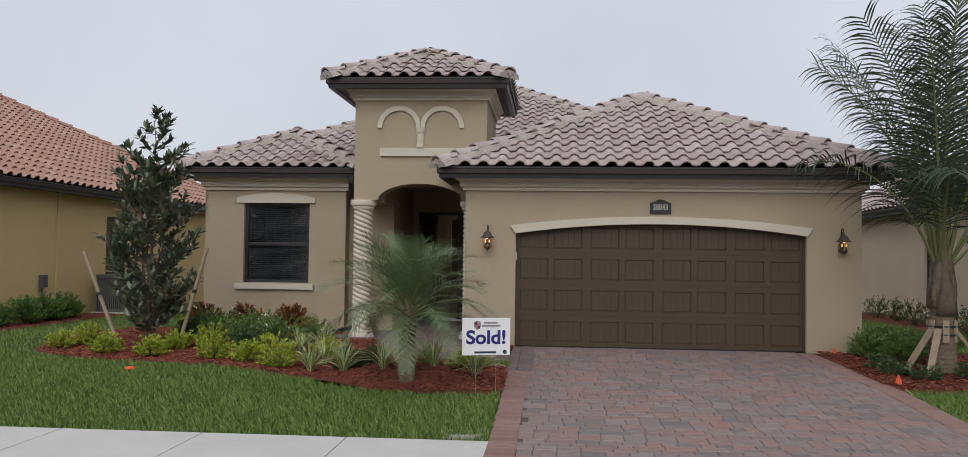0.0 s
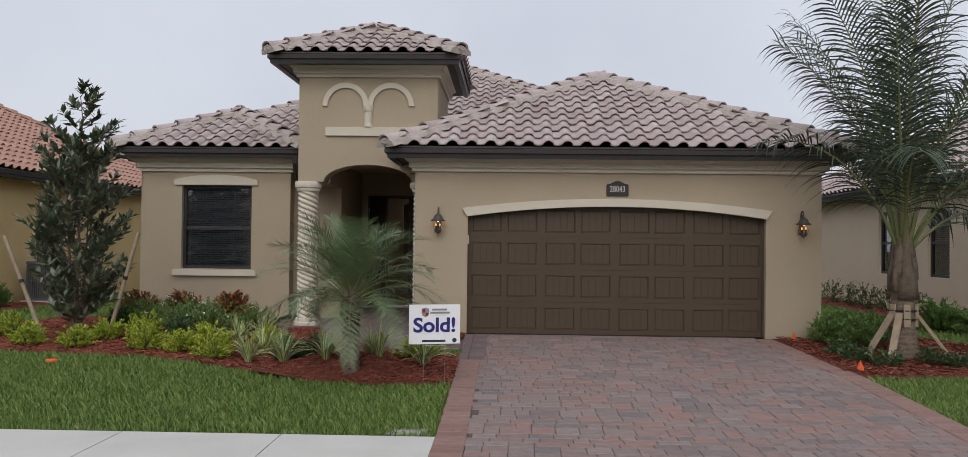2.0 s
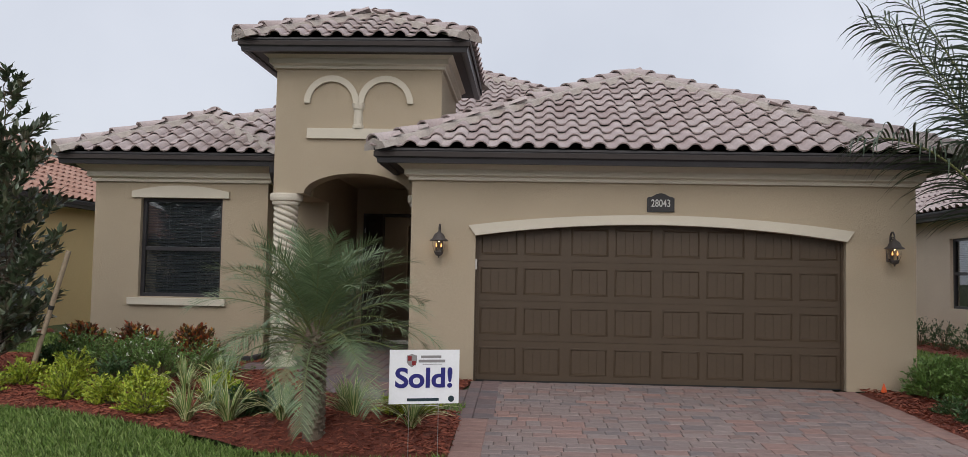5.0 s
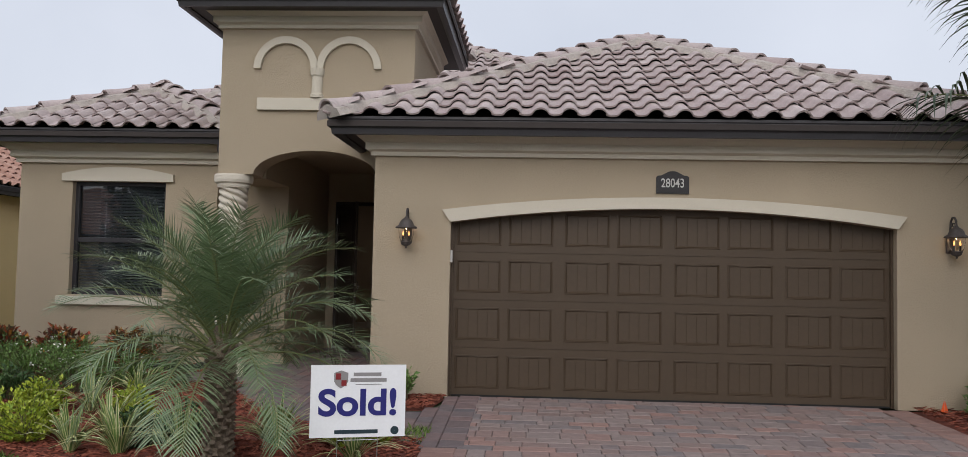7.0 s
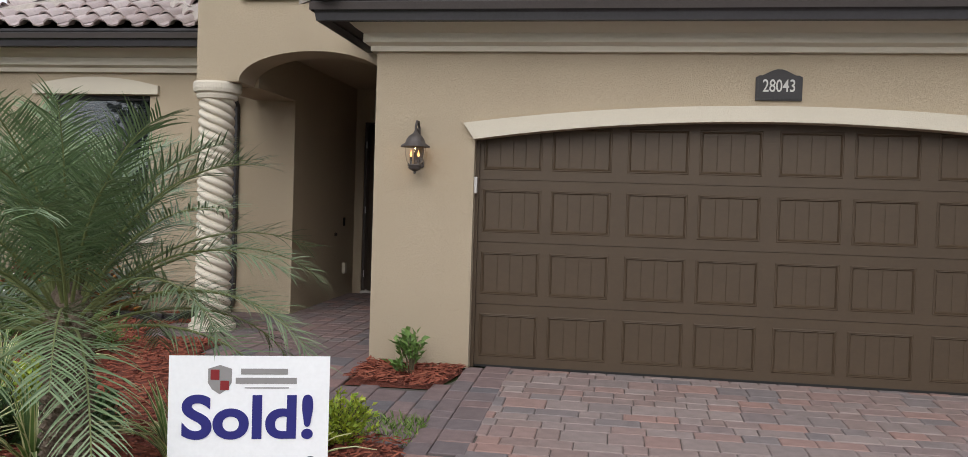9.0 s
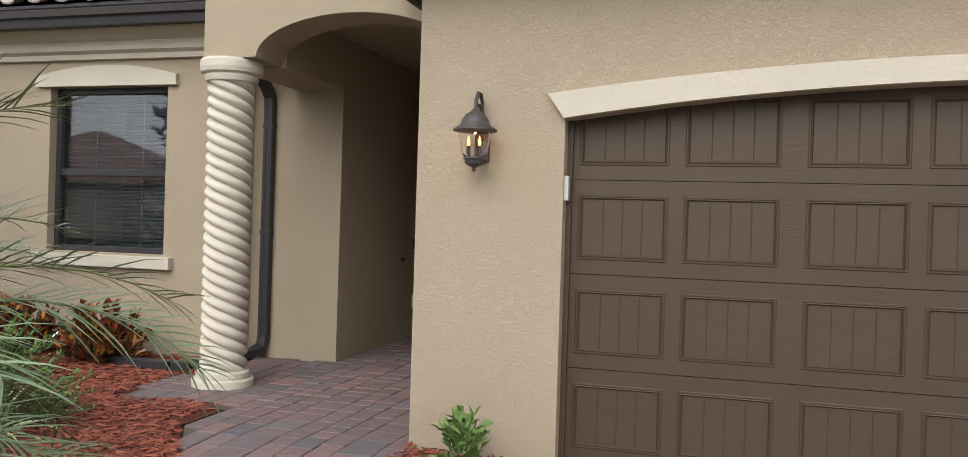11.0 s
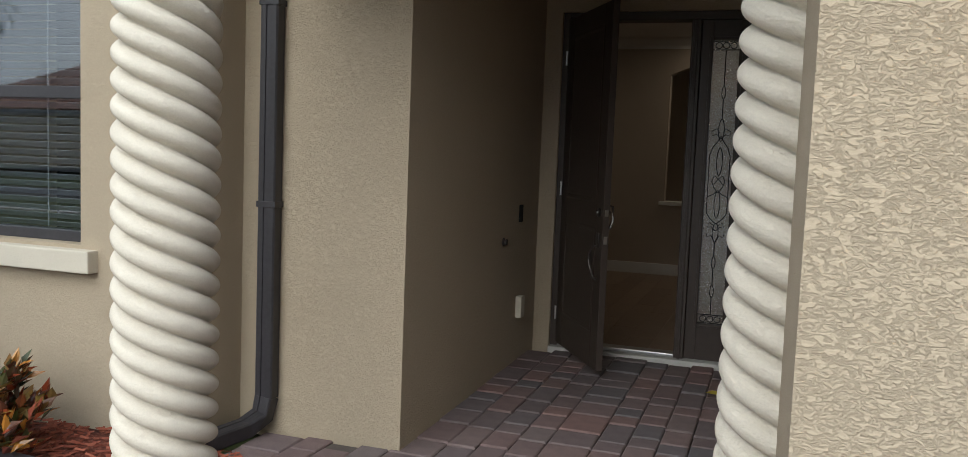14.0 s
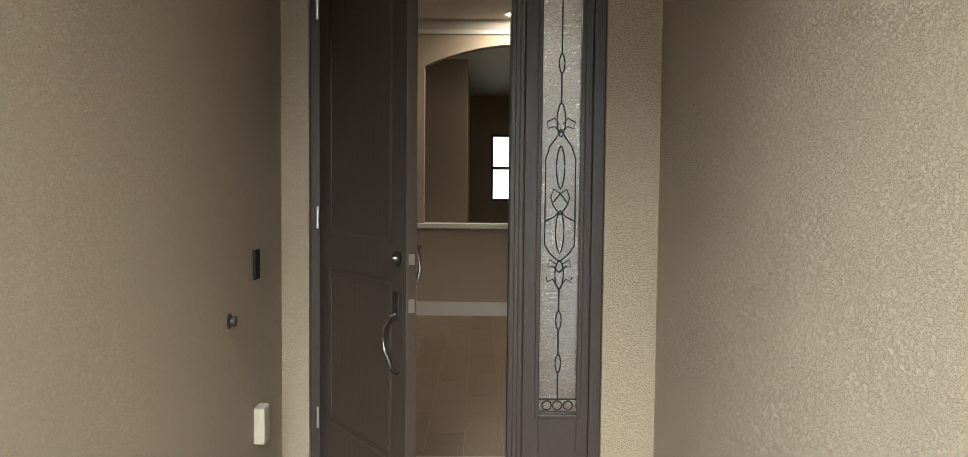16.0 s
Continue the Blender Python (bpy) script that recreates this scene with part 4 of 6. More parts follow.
for a in ((-2.12, -2.08, 1.05, 2.3), (-1.49, -1.45, 1.05, 2.3), (-2.08, -1.49, 1.05, 1.1), (-2.08, -1.49, 2.25, 2.3)):
    part("frame", one_box(a[0], a[1], 31.93, 31.97, a[2], a[3]), BRONZE, far_win)
bm = bmesh.new()
box(bm, -6.4, 1.5, IY1 - 0.018, IY1 - 0.002, 0.105, 0.245, 0.004)
setting("baseboard", bm, ROOM_WHITE, "white baseboard", "baseboard")
bm = bmesh.new()
box(bm, PX0 - 0.06, PX1 + 0.06, IY1 - 0.05, IY1 + 0.2, PZ0 - 0.045, PZ0 + 0.002, 0.006)
setting("trim_ledge", bm, ROOM_WHITE, "white ledge under the arched opening", "trim")
bm = bmesh.new()
sweep(bm, [(-6.5, IY1), (1.6, IY1)], [(0, CZ - 0.13), (0.02, CZ - 0.13), (0.03, CZ - 0.09), (0.09, CZ - 0.03), (0.11, CZ - 0.002), (0, CZ - 0.002)])
setting("trim_crown", bm, ROOM_WHITE, "white crown moulding", "trim")
for x, y in ((-2.02, 23.92), (-3.9, 22.0), (-1.2, 26.5)):
    can = thing("recessed_light", (x, y, CZ), "warm white recessed ceiling light, switched on", "ceiling light", "ceiling lights")
    bm = bmesh.new()
    lathe(bm, [(0.075, -0.004), (0.095, -0.006), (0.10, -0.001)], seg=24, caps=False)
    part("trim_ring", bm, ROOM_WHITE, can)
    bm = bmesh.new()
    lathe(bm, [(0.001, -0.003), (0.075, -0.003)], seg=24, caps=False)
    part("lens", bm, CAN_LIGHT, can)
    lamp = new("can_lamp", bpy.data.lights.new("can_lamp", "AREA"))
    lamp.data.shape, lamp.data.size, lamp.data.energy, lamp.data.color = "DISK", 0.14, 1.7, (1.0, 0.85, 0.68)
    lamp.matrix_world = look((x, y, CZ - 0.02), (x, y, 0))
    lamp.parent = can
    lamp.matrix_parent_inverse = can.matrix_world.inverted()
pl = mesh_of(one_box(-0.098, 0.098, -0.5, 0.5, -0.004, 0.003), "plank", PLANK)
for i in range(20):
    y0, size = IY0 - 0.02, (0.4, 0.8, 1.2)[i * 2 % 3]
    while y0 < IY1 + 0.1:
        ob = new("plank", pl)
        ob.parent = floor
        ob.location = (-4.3 + 0.2 * i, y0 + size / 2, 0.106)
        ob.scale = (1, size - 0.006, 1)
        y0, size = y0 + size, 1.2

# ---- fixtures on the walls ----
def lantern(x, z):
    t = thing("wall_lantern", (x, GY, z), "weathered bronze wall lantern with lit candle bulbs", "lantern", "garage lanterns")
    c = (0, -0.155, 0)
    part("back_plate", one_box(-0.045, 0.045, -0.022, 0, -0.17, 0.02, bevel=0.012), IRON, t)
    bm = bmesh.new()
    tube(bm, [(0, -0.02, -0.05), (0, -0.022, 0.10), (0, -0.03, 0.17), (0, -0.065, 0.215), (0, -0.115, 0.215), (0, -0.15, 0.175), (0, -0.155, 0.12)], 0.011, 10)
    part("arm", bm, IRON, t)
    bm = bmesh.new()
    tube(bm, [(0, -0.05, 0.12), (0, -0.075, 0.155), (0, -0.11, 0.15), (0, -0.115, 0.115), (0, -0.09, 0.105), (0, -0.085, 0.13)], 0.008, 8)
    part("scroll", bm, IRON, t)
    bm = bmesh.new()
    tube(bm, [(0, -0.02, -0.15), (0, -0.07, -0.175), (0, -0.13, -0.17)], 0.014, 8)
    part("lower_bracket", bm, IRON, t)
    bm = bmesh.new()
    lathe(bm, [(0.012, 0.13), (0.02, 0.115), (0.03, 0.105), (0.055, 0.09), (0.075, 0.06), (0.085, 0.03), (0.12, 0.008), (0.125, -0.002), (0.118, -0.006), (0.075, 0.0), (0.02, 0.02)], c, 28)
    part("hood", bm, IRON, t, smooth=True)
    bm = bmesh.new()
    lathe(bm, [(0.088, -0.002), (0.084, -0.06), (0.072, -0.12), (0.055, -0.155), (0.052, -0.155), (0.069, -0.12), (0.081, -0.06), (0.085, -0.002)], c, 28, False)
    g = part("glass", bm, LAMP_GLASS, t, "clear bell glass", True)
    g.visible_shadow = False
    bm = bmesh.new()
    lathe(bm, [(0.06, -0.148), (0.062, -0.16), (0.05, -0.166), (0.055, -0.178), (0.045, -0.19), (0.02, -0.203), (0.008, -0.207), (0.012, -0.215), (0.010, -0.226), (0.003, -0.23)], c, 20)
    part("lamp_base", bm, IRON, t, smooth=True)
    for dx in (-0.032, 0.032):
        bm = bmesh.new()
        lathe(bm, [(0.011, -0.15), (0.011, -0.09), (0.008, -0.086)], (dx, c[1] - 0.012, 0), 12)
        part("candle", bm, CANDLE, t)
        bm = bmesh.new()
        lathe(bm, [(0.005, -0.088), (0.010, -0.072), (0.009, -0.06), (0.004, -0.042), (0.001, -0.03)], (dx, c[1] - 0.012, 0), 12)
        part("bulb", bm, BULB, t, "glowing flame-shaped bulb", True)
    lp = new("lantern_lamp", bpy.data.lights.new("lantern_lamp", "POINT"))
    lp.data.energy, lp.data.color, lp.data.shadow_soft_size = 0.16, (1.0, 0.62, 0.3), 0.006
    lp.parent = t
    lp.location = (0, c[1], -0.014)
    return t


lantern(-1.115, 1.868)
lantern(4.80, 1.868)


def words(text, size, mat, parent, at, name, bold=0.0, squeeze=1.0, turn=(90, 0, 0)):
    cu = bpy.data.curves.new(name, "FONT")
    cu.body, cu.size, cu.align_x, cu.align_y, cu.extrude, cu.offset = text, size, "CENTER", "CENTER", 0.0015, bold
    tmp = new(name, cu)
    bpy.context.view_layer.update()
    me = bpy.data.meshes.new_from_object(tmp.evaluated_get(bpy.context.evaluated_depsgraph_get()))
    bpy.data.objects.remove(tmp)
    me.materials.clear()
    me.materials.append(mat)
    ob = new(name, me)
    ob.parent = parent
    ob.matrix_basis = pose(*at, *turn) @ Matrix.Diagonal((squeeze, 1, 1, 1))
    return ob


plaque = thing("house_number_plaque", (1.82, GY, 2.305), "black house number plaque with pale figures 28043", "plaque")
bm = bmesh.new()
out = [(-0.18, 0.0), (0.18, 0.0), (0.18, 0.185), (0.155, 0.20), (0.13, 0.20)] + [(0.10 - 0.2 * i / 10, 0.215 + 0.035 * math.sin(math.pi * i / 10)) for i in range(11)] + [(-0.13, 0.20), (-0.155, 0.20), (-0.18, 0.185)]
prism(bm, [(x, -0.02, z) for x, z in out], (0, 0.02, 0))
part("board", bm, PLAQUE, plaque)
bm = bmesh.new()
prism(bm, [(x * 0.90, -0.024, 0.012 + z * 0.90) for x, z in out], (0, 0.005, 0))
part("raised_field", bm, PLAQUE, plaque)
words("28043", 0.14, FIGURES, plaque, (0, -0.026, 0.112), "figures", 0.001, 0.74)

sensor = thing("door_sensor", (DL, GY + 0.05, 1.58), "small pale grey plastic sensor on the garage jamb", "sensor")
part("case", one_box(-0.004, 0.024, -0.025, 0.02, -0.085, 0.055, bevel=0.006), FIGURES, sensor)
AW = -3.237
bell = thing("doorbell_box", (AW, 19.27, 1.11), "dark open electrical box on the porch wall", "doorbell")
part("box", one_box(0, 0.012, -0.035, 0.035, -0.06, 0.06, bevel=0.004), BLACK, bell)
bib = thing("hose_bib", (AW, 18.905, 0.94), "small dark round hose tap on the porch wall", "tap")
bm = bmesh.new()
lathe(bm, [(0.028, 0), (0.028, 0.004), (0.012, 0.007), (0.012, 0.014), (0.02, 0.016), (0.02, 0.026), (0.01, 0.028)], seg=16)
bmesh.ops.transform(bm, matrix=pose(0, 0, 0, 0, 90), verts=bm.verts)
part("body", bm, IRON, bib)
outlet = thing("outlet_cover", (AW, 19.28, 0.455), "cream weatherproof outlet cover on the porch wall", "outlet")
part("cover", one_box(0, 0.045, -0.045, 0.045, -0.075, 0.075, bevel=0.008), TRIM, outlet)

# ---- downspout ----
spout = thing("downspout", (-3.975, 17.27, 0), "dark bronze metal downspout with ground extension", "downspout")


def rect_pipe(pts, w, d, parent, name):
    """A rectangular pipe along points, with ribs."""
    bm = bmesh.new()
    P = [Vector(p) for p in pts]
    rings = []
    for i, p in enumerate(P):
        a = (P[i] - P[i - 1]).normalized() if i else (P[1] - P[0]).normalized()
        b = (P[i + 1] - P[i]).normalized() if i < len(P) - 1 else a
        t = (a + b).normalized()
        s = Vector((1, 0, 0)) if abs(t.x) < 0.6 else Vector((0, 1, 0))
        s = (s - t * s.dot(t)).normalized()
        o = s.cross(t).normalized()
        k = 0.008
        rings.append([p + s * x + o * y for x, y in ((-w + k, -d), (-w * 0.3, -d), (-w * 0.25, -d + 0.006), (w * 0.25, -d + 0.006), (w * 0.3, -d), (w - k, -d), (w, -d + k), (w, d - k), (w - k, d), (-w + k, d), (-w, d - k), (-w, -d + k))])
    loft(bm, rings)
    return part(name, bm, BRONZE, parent)


rect_pipe([(0, -0.66, 3.08), (0, -0.65, 2.98), (0, -0.58, 2.90), (0, -0.06, 2.58), (0, 0.02, 2.49), (0, 0.03, 2.40), (0, 0.03, 0.22)], 0.05, 0.038, spout, "pipe")
rect_pipe([(0, 0.03, 0.22), (-0.01, 0.01, 0.13), (-0.05, -0.08, 0.08), (-0.18, -0.72, 0.06), (-0.22, -0.86, 0.06), (-0.32, -0.92, 0.06)], 0.05, 0.042, spout, "elbow")
rect_pipe([(-0.32, -0.92, 0.06), (-1.0, -0.88, 0.06)], 0.052, 0.042, spout, "extension")
for z in (1.2, 2.2):
    part("strap", one_box(-0.055, 0.055, -0.01, 0.07, z, z + 0.03, bevel=0.002), BRONZE, spout)

# ---- sold sign ----
sign = thing("yard_sign", (-0.82, 10.79, ground_z(10.8) + 0.02), "white yard sign with navy word Sold! on wire stakes", "sign", turn=17)
part("board", one_box(-0.308, 0.308, -0.004, 0.004, 0.50, 0.965), SIGN_WHITE, sign)
for x in (-0.13, 0.13):
    bm = bmesh.new()
    tube(bm, [(x, 0.006, -0.1), (x, 0.006, 0.4), (x, 0.006, 0.7)], 0.0025, 6)
    part("wire_stake", bm, STEEL, sign)
bm = bmesh.new()
tube(bm, [(-0.13, 0.006, 0.48), (0, 0.006, 0.48), (0.13, 0.006, 0.48)], 0.0025, 6)
part("wire_stake", bm, STEEL, sign)
words("Sold!", 0.235, INK_BLUE, sign, (0.0, -0.006, 0.715), "word", 0.0065, 1.1)
bm = bmesh.new()
sh = [(-0.16, 0.915), (-0.115, 0.93), (-0.07, 0.915), (-0.07, 0.86), (-0.085, 0.835), (-0.115, 0.815), (-0.145, 0.835), (-0.16, 0.86)]
prism(bm, [(x, -0.006, z) for x, z in sh], (0, 0.002, 0))
part("shield_mark", bm, INK_GREY, sign)
bm = bmesh.new()
box(bm, -0.15, -0.117, -0.008, -0.006, 0.872, 0.912)
box(bm, -0.113, -0.08, -0.008, -0.006, 0.832, 0.868)
part("shield_quarter", bm, INK_RED, sign)
part("name_bar", one_box(-0.035, 0.145, -0.006, -0.004, 0.893, 0.916), INK_GREY, sign)
part("name_bar", one_box(-0.055, 0.18, -0.006, -0.004, 0.856, 0.88), INK_GREY, sign)
part("name_bar", one_box(-0.02, 0.15, -0.006, -0.004, 0.838, 0.842), INK_GREY, sign)
part("maker_bar", one_box(-0.15, 0.13, -0.006, -0.004, 0.523, 0.548), INK_DARK, sign)
bm = bmesh.new()
lathe(bm, [(0.001, 0), (0.027, 0), (0.027, 0.002), (0.001, 0.002)], seg=20, caps=False)
bmesh.ops.transform(bm, matrix=pose(0.24, -0.004, 0.54, 90), verts=bm.verts)
part("round_mark", bm, INK_DARK, sign)

# ---- neighbouring houses ----
def neighbour(name, x0, x1, y0, y1, stucco, tiles, label, side, wins, z_eave=3.06, front=False):
    h = thing(name, ((x0 + x1) / 2, (y0 + y1) / 2, 0), label, "house", "neighbouring houses")
    h.matrix_world = Matrix.Identity(4)
    t = 0.2
    part("wall", one_box(x0, x1, y0, y0 + t, -0.1, 3.0), stucco, h)
    part("wall", one_box(x0, x1, y1 - t, y1, -0.1, 3.0), stucco, h)
    other, near = (x0, x1) if side > 0 else (x1, x0)
    part("wall", one_box(other, other + side * t, y0 + t, y1 - t, -0.1, 3.0), stucco, h)
    ys = [y0 + t] + [v for w in wins for v in w] + [y1 - t]
    for a, b in zip(ys[::2], ys[1::2]):
        part("wall", one_box(near - side * t, near, a, b, -0.1, 3.0), stucco, h)
    for a, b in wins:
        part("wall", one_box(near - side * t, near, a, b, -0.1, 0.86), stucco, h)
        part("wall", one_box(near - side * t, near, a, b, 2.46, 3.0), stucco, h)
        # the black sheet behind the pane paints the unlit room's darkness
        w = part("window", one_box(near - side * 0.16, near - side * 0.15, a, b, 0.86, 2.46), BLACK, h, "dark framed window")
        part("pane", one_box(near - side * 0.11, near - side * 0.106, a + 0.05, b - 0.05, 0.9, 2.42), GLASS, w)
        for q in ((a, a + 0.06, 0.86, 2.46), (b - 0.06, b, 0.86, 2.46), (a + 0.06, b - 0.06, 0.86, 0.92), (a + 0.06, b - 0.06, 2.40, 2.46), (a + 0.06, b - 0.06, 1.62, 1.69)):
            part("frame", one_box(near - side * 0.14, near - side * 0.07, *q), BRONZE, w)
        for i in range(17):
            part("slat", one_box(near - side * 0.149, near - side * 0.142, a + 0.07, b - 0.07, 1.70 + 0.042 * i, 1.725 + 0.042 * i), BLIND, w)
    o = 0.45
    e = [(x0 - o, y0 - o), (x1 + o, y0 - o), (x1 + o, y1 + o), (x0 - o, y1 + o)]
    bm = bmesh.new()
    sweep(bm, [e[0], e[1], e[2], e[3], e[0]], [(q - 0.135, z_eave + r) for q, r in GUTTER])
    part("gutter", bm, BRONZE, h)
    bm = bmesh.new()
    sweep(bm, [e[0], e[1], e[2], e[3], e[0]], [(-0.13, z_eave - 0.16), (-0.13, z_eave - 0.12), (-o, z_eave - 0.12), (-o, z_eave - 0.16)])
    part("soffit", bm, SOFFIT, h)
    r = part("roof", one_box(x0, x1, y0, y1, 3.0, 3.05), DECK, h, "tiled hip roof")
    half = (x1 - x0) / 2 + o
    cx = (x0 + x1) / 2
    a, b = (cx, y0 - o + half), (cx, y1 + o - half)
    roof_face(r, z_eave, NEXT_SL, ((e[0][0] + e[1][0]) / 2, e[0][1]), (0, 1), [e[0], e[1], a], mat=tiles)
    roof_face(r, z_eave, NEXT_SL, (e[1][0], (e[1][1] + e[2][1]) / 2), (-1, 0), [e[1], e[2], b, a], None if side > 0 else (lambda x, y, z: False), mat=tiles)
    roof_face(r, z_eave, NEXT_SL, ((e[2][0] + e[3][0]) / 2, e[2][1]), (0, -1), [e[2], e[3], b], lambda x, y, z: front, mat=tiles)
    roof_face(r, z_eave, NEXT_SL, (e[3][0], (e[3][1] + e[0][1]) / 2), (1, 0), [e[3], e[0], a, b], None if side < 0 else (lambda x, y, z: False), mat=tiles)
    zt = z_eave + NEXT_SL * half
    for p, q in ((e[0], a), (e[1], a), (e[2], b), (e[3], b)):
        hip_line(r, (*p, z_eave + 0.02), (*q, zt + 0.03), tiles, False)
    hip_line(r, (*a, zt + 0.03), (*b, zt + 0.03), tiles, False)
    return h


west = neighbour("neighbour_house", -23.5, -11.5, 14.8, 31.0, STUCCO_NEXT, TILE_RED, "ochre stucco neighbouring house with terracotta tile hip roof", 1, [(21.35, 22.5)])
part("corner_trim", one_box(-11.5, -11.46, 19.1, 19.22, 0, 2.95), STUCCO_NEXT, west)
neighbour("neighbour_house", 9.8, 21.8, 14.8, 31.0, STUCCO_PALE, TILE_ISLAND, "beige stucco neighbouring house with grey-brown tile roof", -1, [(19.95, 20.95), (22.55, 23.6)])
neighbour("neighbour_house", -19.0, -6.0, -31.0, -17.0, STUCCO, TILE_RED, "tan stucco house across the street with tile roof", 1, [(-24, -23)], front=True)
neighbour("neighbour_house", 0.0, 13.0, -31.0, -17.0, STUCCO, TILE_ISLAND, "tan stucco house across the street with tile roof", 1, [(-24, -23)], front=True)

neighbour("neighbour_house", -48.0, -34.5, -31.0, -17.0, STUCCO, TILE_RED, "tan stucco house across the street with tile roof", 1, [(-24, -23)], front=True)
neighbour("neighbour_house", -32.0, -21.5, -31.0, -17.0, STUCCO_PALE, TILE_RED, "beige stucco house across the street with tile roof", 1, [(-24, -23)], front=True)

ac = thing("air_conditioner", (-10.85, 20.9, 0), "grey louvred outdoor air conditioner on a concrete pad", "air conditioner")
part("pad", one_box(-0.5, 0.5, -0.5, 0.5, -0.03, 0.06, bevel=0.01), CONCRETE, ac)
part("core", one_box(-0.38, 0.38, -0.38, 0.38, 0.06, 0.93), BLACK, ac)
for i in range(16):
    x = -0.39 + 0.052 * i
    part("louvre", one_box(x - 0.018, x + 0.018, -0.41, -0.385, 0.12, 0.9), AC_METAL, ac)
    part("louvre", one_box(0.385, 0.41, x - 0.018, x + 0.018, 0.12, 0.9), AC_METAL, ac)
part("lid", one_box(-0.42, 0.42, -0.42, 0.42, 0.9, 0.98, bevel=0.02), AC_METAL, ac)
part("skirt", one_box(-0.42, 0.42, -0.42, 0.42, 0.06, 0.13, bevel=0.01), AC_METAL, ac)
meter = thing("meter_box", (-11.44, 18.55, 0.72), "small grey utility box with conduit on ochre wall", "utility box")
part("case", one_box(-0.06, 0.06, -0.09, 0.09, 0.0, 0.28, bevel=0.01), AC_METAL, meter)
part("conduit", one_box(-0.03, 0.0, -0.02, 0.02, -0.72, 0.0), AC_METAL, meter)

# ---- plants ----
def leaf_cloud(name, leaves, mat, parent, fold=0.25):
    """Many small pointed leaves: (place, way, length, width, roll)."""
    verts, faces = [], []
    for p, d, l, w, roll in leaves:
        d = d.normalized()
        s = d.cross(Vector((0, 0, 1)))
        s = s.normalized() if s.length > 1e-3 else Vector((1, 0, 0))
        n = s.cross(d)
        s, n = s * math.cos(roll) + n * math.sin(roll), n * math.cos(roll) - s * math.sin(roll)
        b = len(verts)
        verts += [p, p + d * l * 0.45 + s * w / 2 + n * w * fold, p + d * l, p + d * l * 0.45 - s * w / 2 + n * w * fold, p + d * l * 0.5]
        faces += [(b, b + 1, b + 4), (b + 1, b + 2, b + 4), (b, b + 4, b + 3), (b + 4, b + 2, b + 3)]
    ob = new(name, raw_mesh(name, verts, faces, mat))
    ob.parent = parent
    return tagged(ob, kind="stuff")


def sphere_way(low=-0.2):
    while True:
        v = Vector((random.gauss(0, 1), random.gauss(0, 1), random.gauss(0, 1))).normalized()
        if v.z > low:
            return v


def shrub(name, mat, r, h, stems, per, leaf, width, label, cat="shrub", group="", flowers=None, up=0.6):
    """A leafy mound: stems from the base, leaves along and at the end of each."""
    t = thing(name, (0, 0, 0), label, cat, group)
    bm = bmesh.new()
    leaves, blooms = [], []
    for i in range(stems):
        w = sphere_way(0.05)
        k = random.uniform(0.72, 1.08)
        tip = Vector((w.x * r * k, w.y * r * k, 0.12 * h + w.z * h * 0.88 * k))
        mid = Vector((tip.x * 0.35, tip.y * 0.35, tip.z * 0.5))
        tube(bm, [(0.03 * w.x, 0.03 * w.y, -0.03), mid, tip], 0.006, 4, [1, 0.7, 0.4])
        for j in range(per):
            f = random.uniform(0.35, 1.0)
            p = mid.lerp(tip, max(0, (f - 0.35) / 0.65))
            p += sphere_way(-1) * leaf * 0.35
            d = (sphere_way(-0.5) * 0.9 + Vector((w.x, w.y, up))).normalized()
            leaves.append((p, d, leaf * random.uniform(0.65, 1.2), width * random.uniform(0.8, 1.2), random.uniform(-0.9, 0.9)))
        if flowers and random.random() < flowers:
            blooms += [(tip + sphere_way(-1) * 0.03, sphere_way(0), 0.035, 0.03, 0) for q in range(4)]
    part("stem", bm, STEM, t)
    leaf_cloud("foliage", leaves, mat, t)
    if blooms:
        leaf_cloud("blossom", blooms, PETAL, t)
    return t


def scatter(kind, spots):
    """Puts the thing at the first spot and copies of it, turned, at the others."""
    for i, (x, y) in enumerate(spots):
        m = pose(x, y, bed_z(x, y), 0, 0, random.uniform(0, 360))
        if i == 0:
            kind.matrix_world = m
        else:
            copy_thing(kind, m)


lime_a = shrub("lime_shrub", LIME, 0.31, 0.37, 60, 26, 0.05, 0.024, "bright lime-green leafy shrub in red mulch", group="lime shrubs in the bed")
scatter(lime_a, [(-7.05, 13.15), (-6.25, 13.0), (-6.1, 13.65), (-4.55, 12.7), (-4.45, 13.4)])
lime_b = shrub("lime_shrub", LIME, 0.33, 0.44, 66, 28, 0.05, 0.024, "taller bright lime-green leafy shrub in red mulch", group="lime shrubs in the bed")
scatter(lime_b, [(-5.15, 12.9), (-7.65, 13.85), (-5.65, 13.95), (-3.95, 12.3)])
lime_c = shrub("lime_shrub", LIME, 0.27, 0.33, 50, 24, 0.046, 0.022, "small lime-green shrub in red mulch", group="lime shrubs in the bed")
scatter(lime_c, [(-8.0, 13.5), (-3.2, 12.75), (-1.3, 12.5), (-3.55, 13.35), (-1.05, 12.65)])
green_a = shrub("flowering_shrub", MIDGREEN, 0.52, 0.55, 80, 30, 0.045, 0.018, "feathery green shrub with tiny white flowers", group="green shrubs in the bed", flowers=0.07)
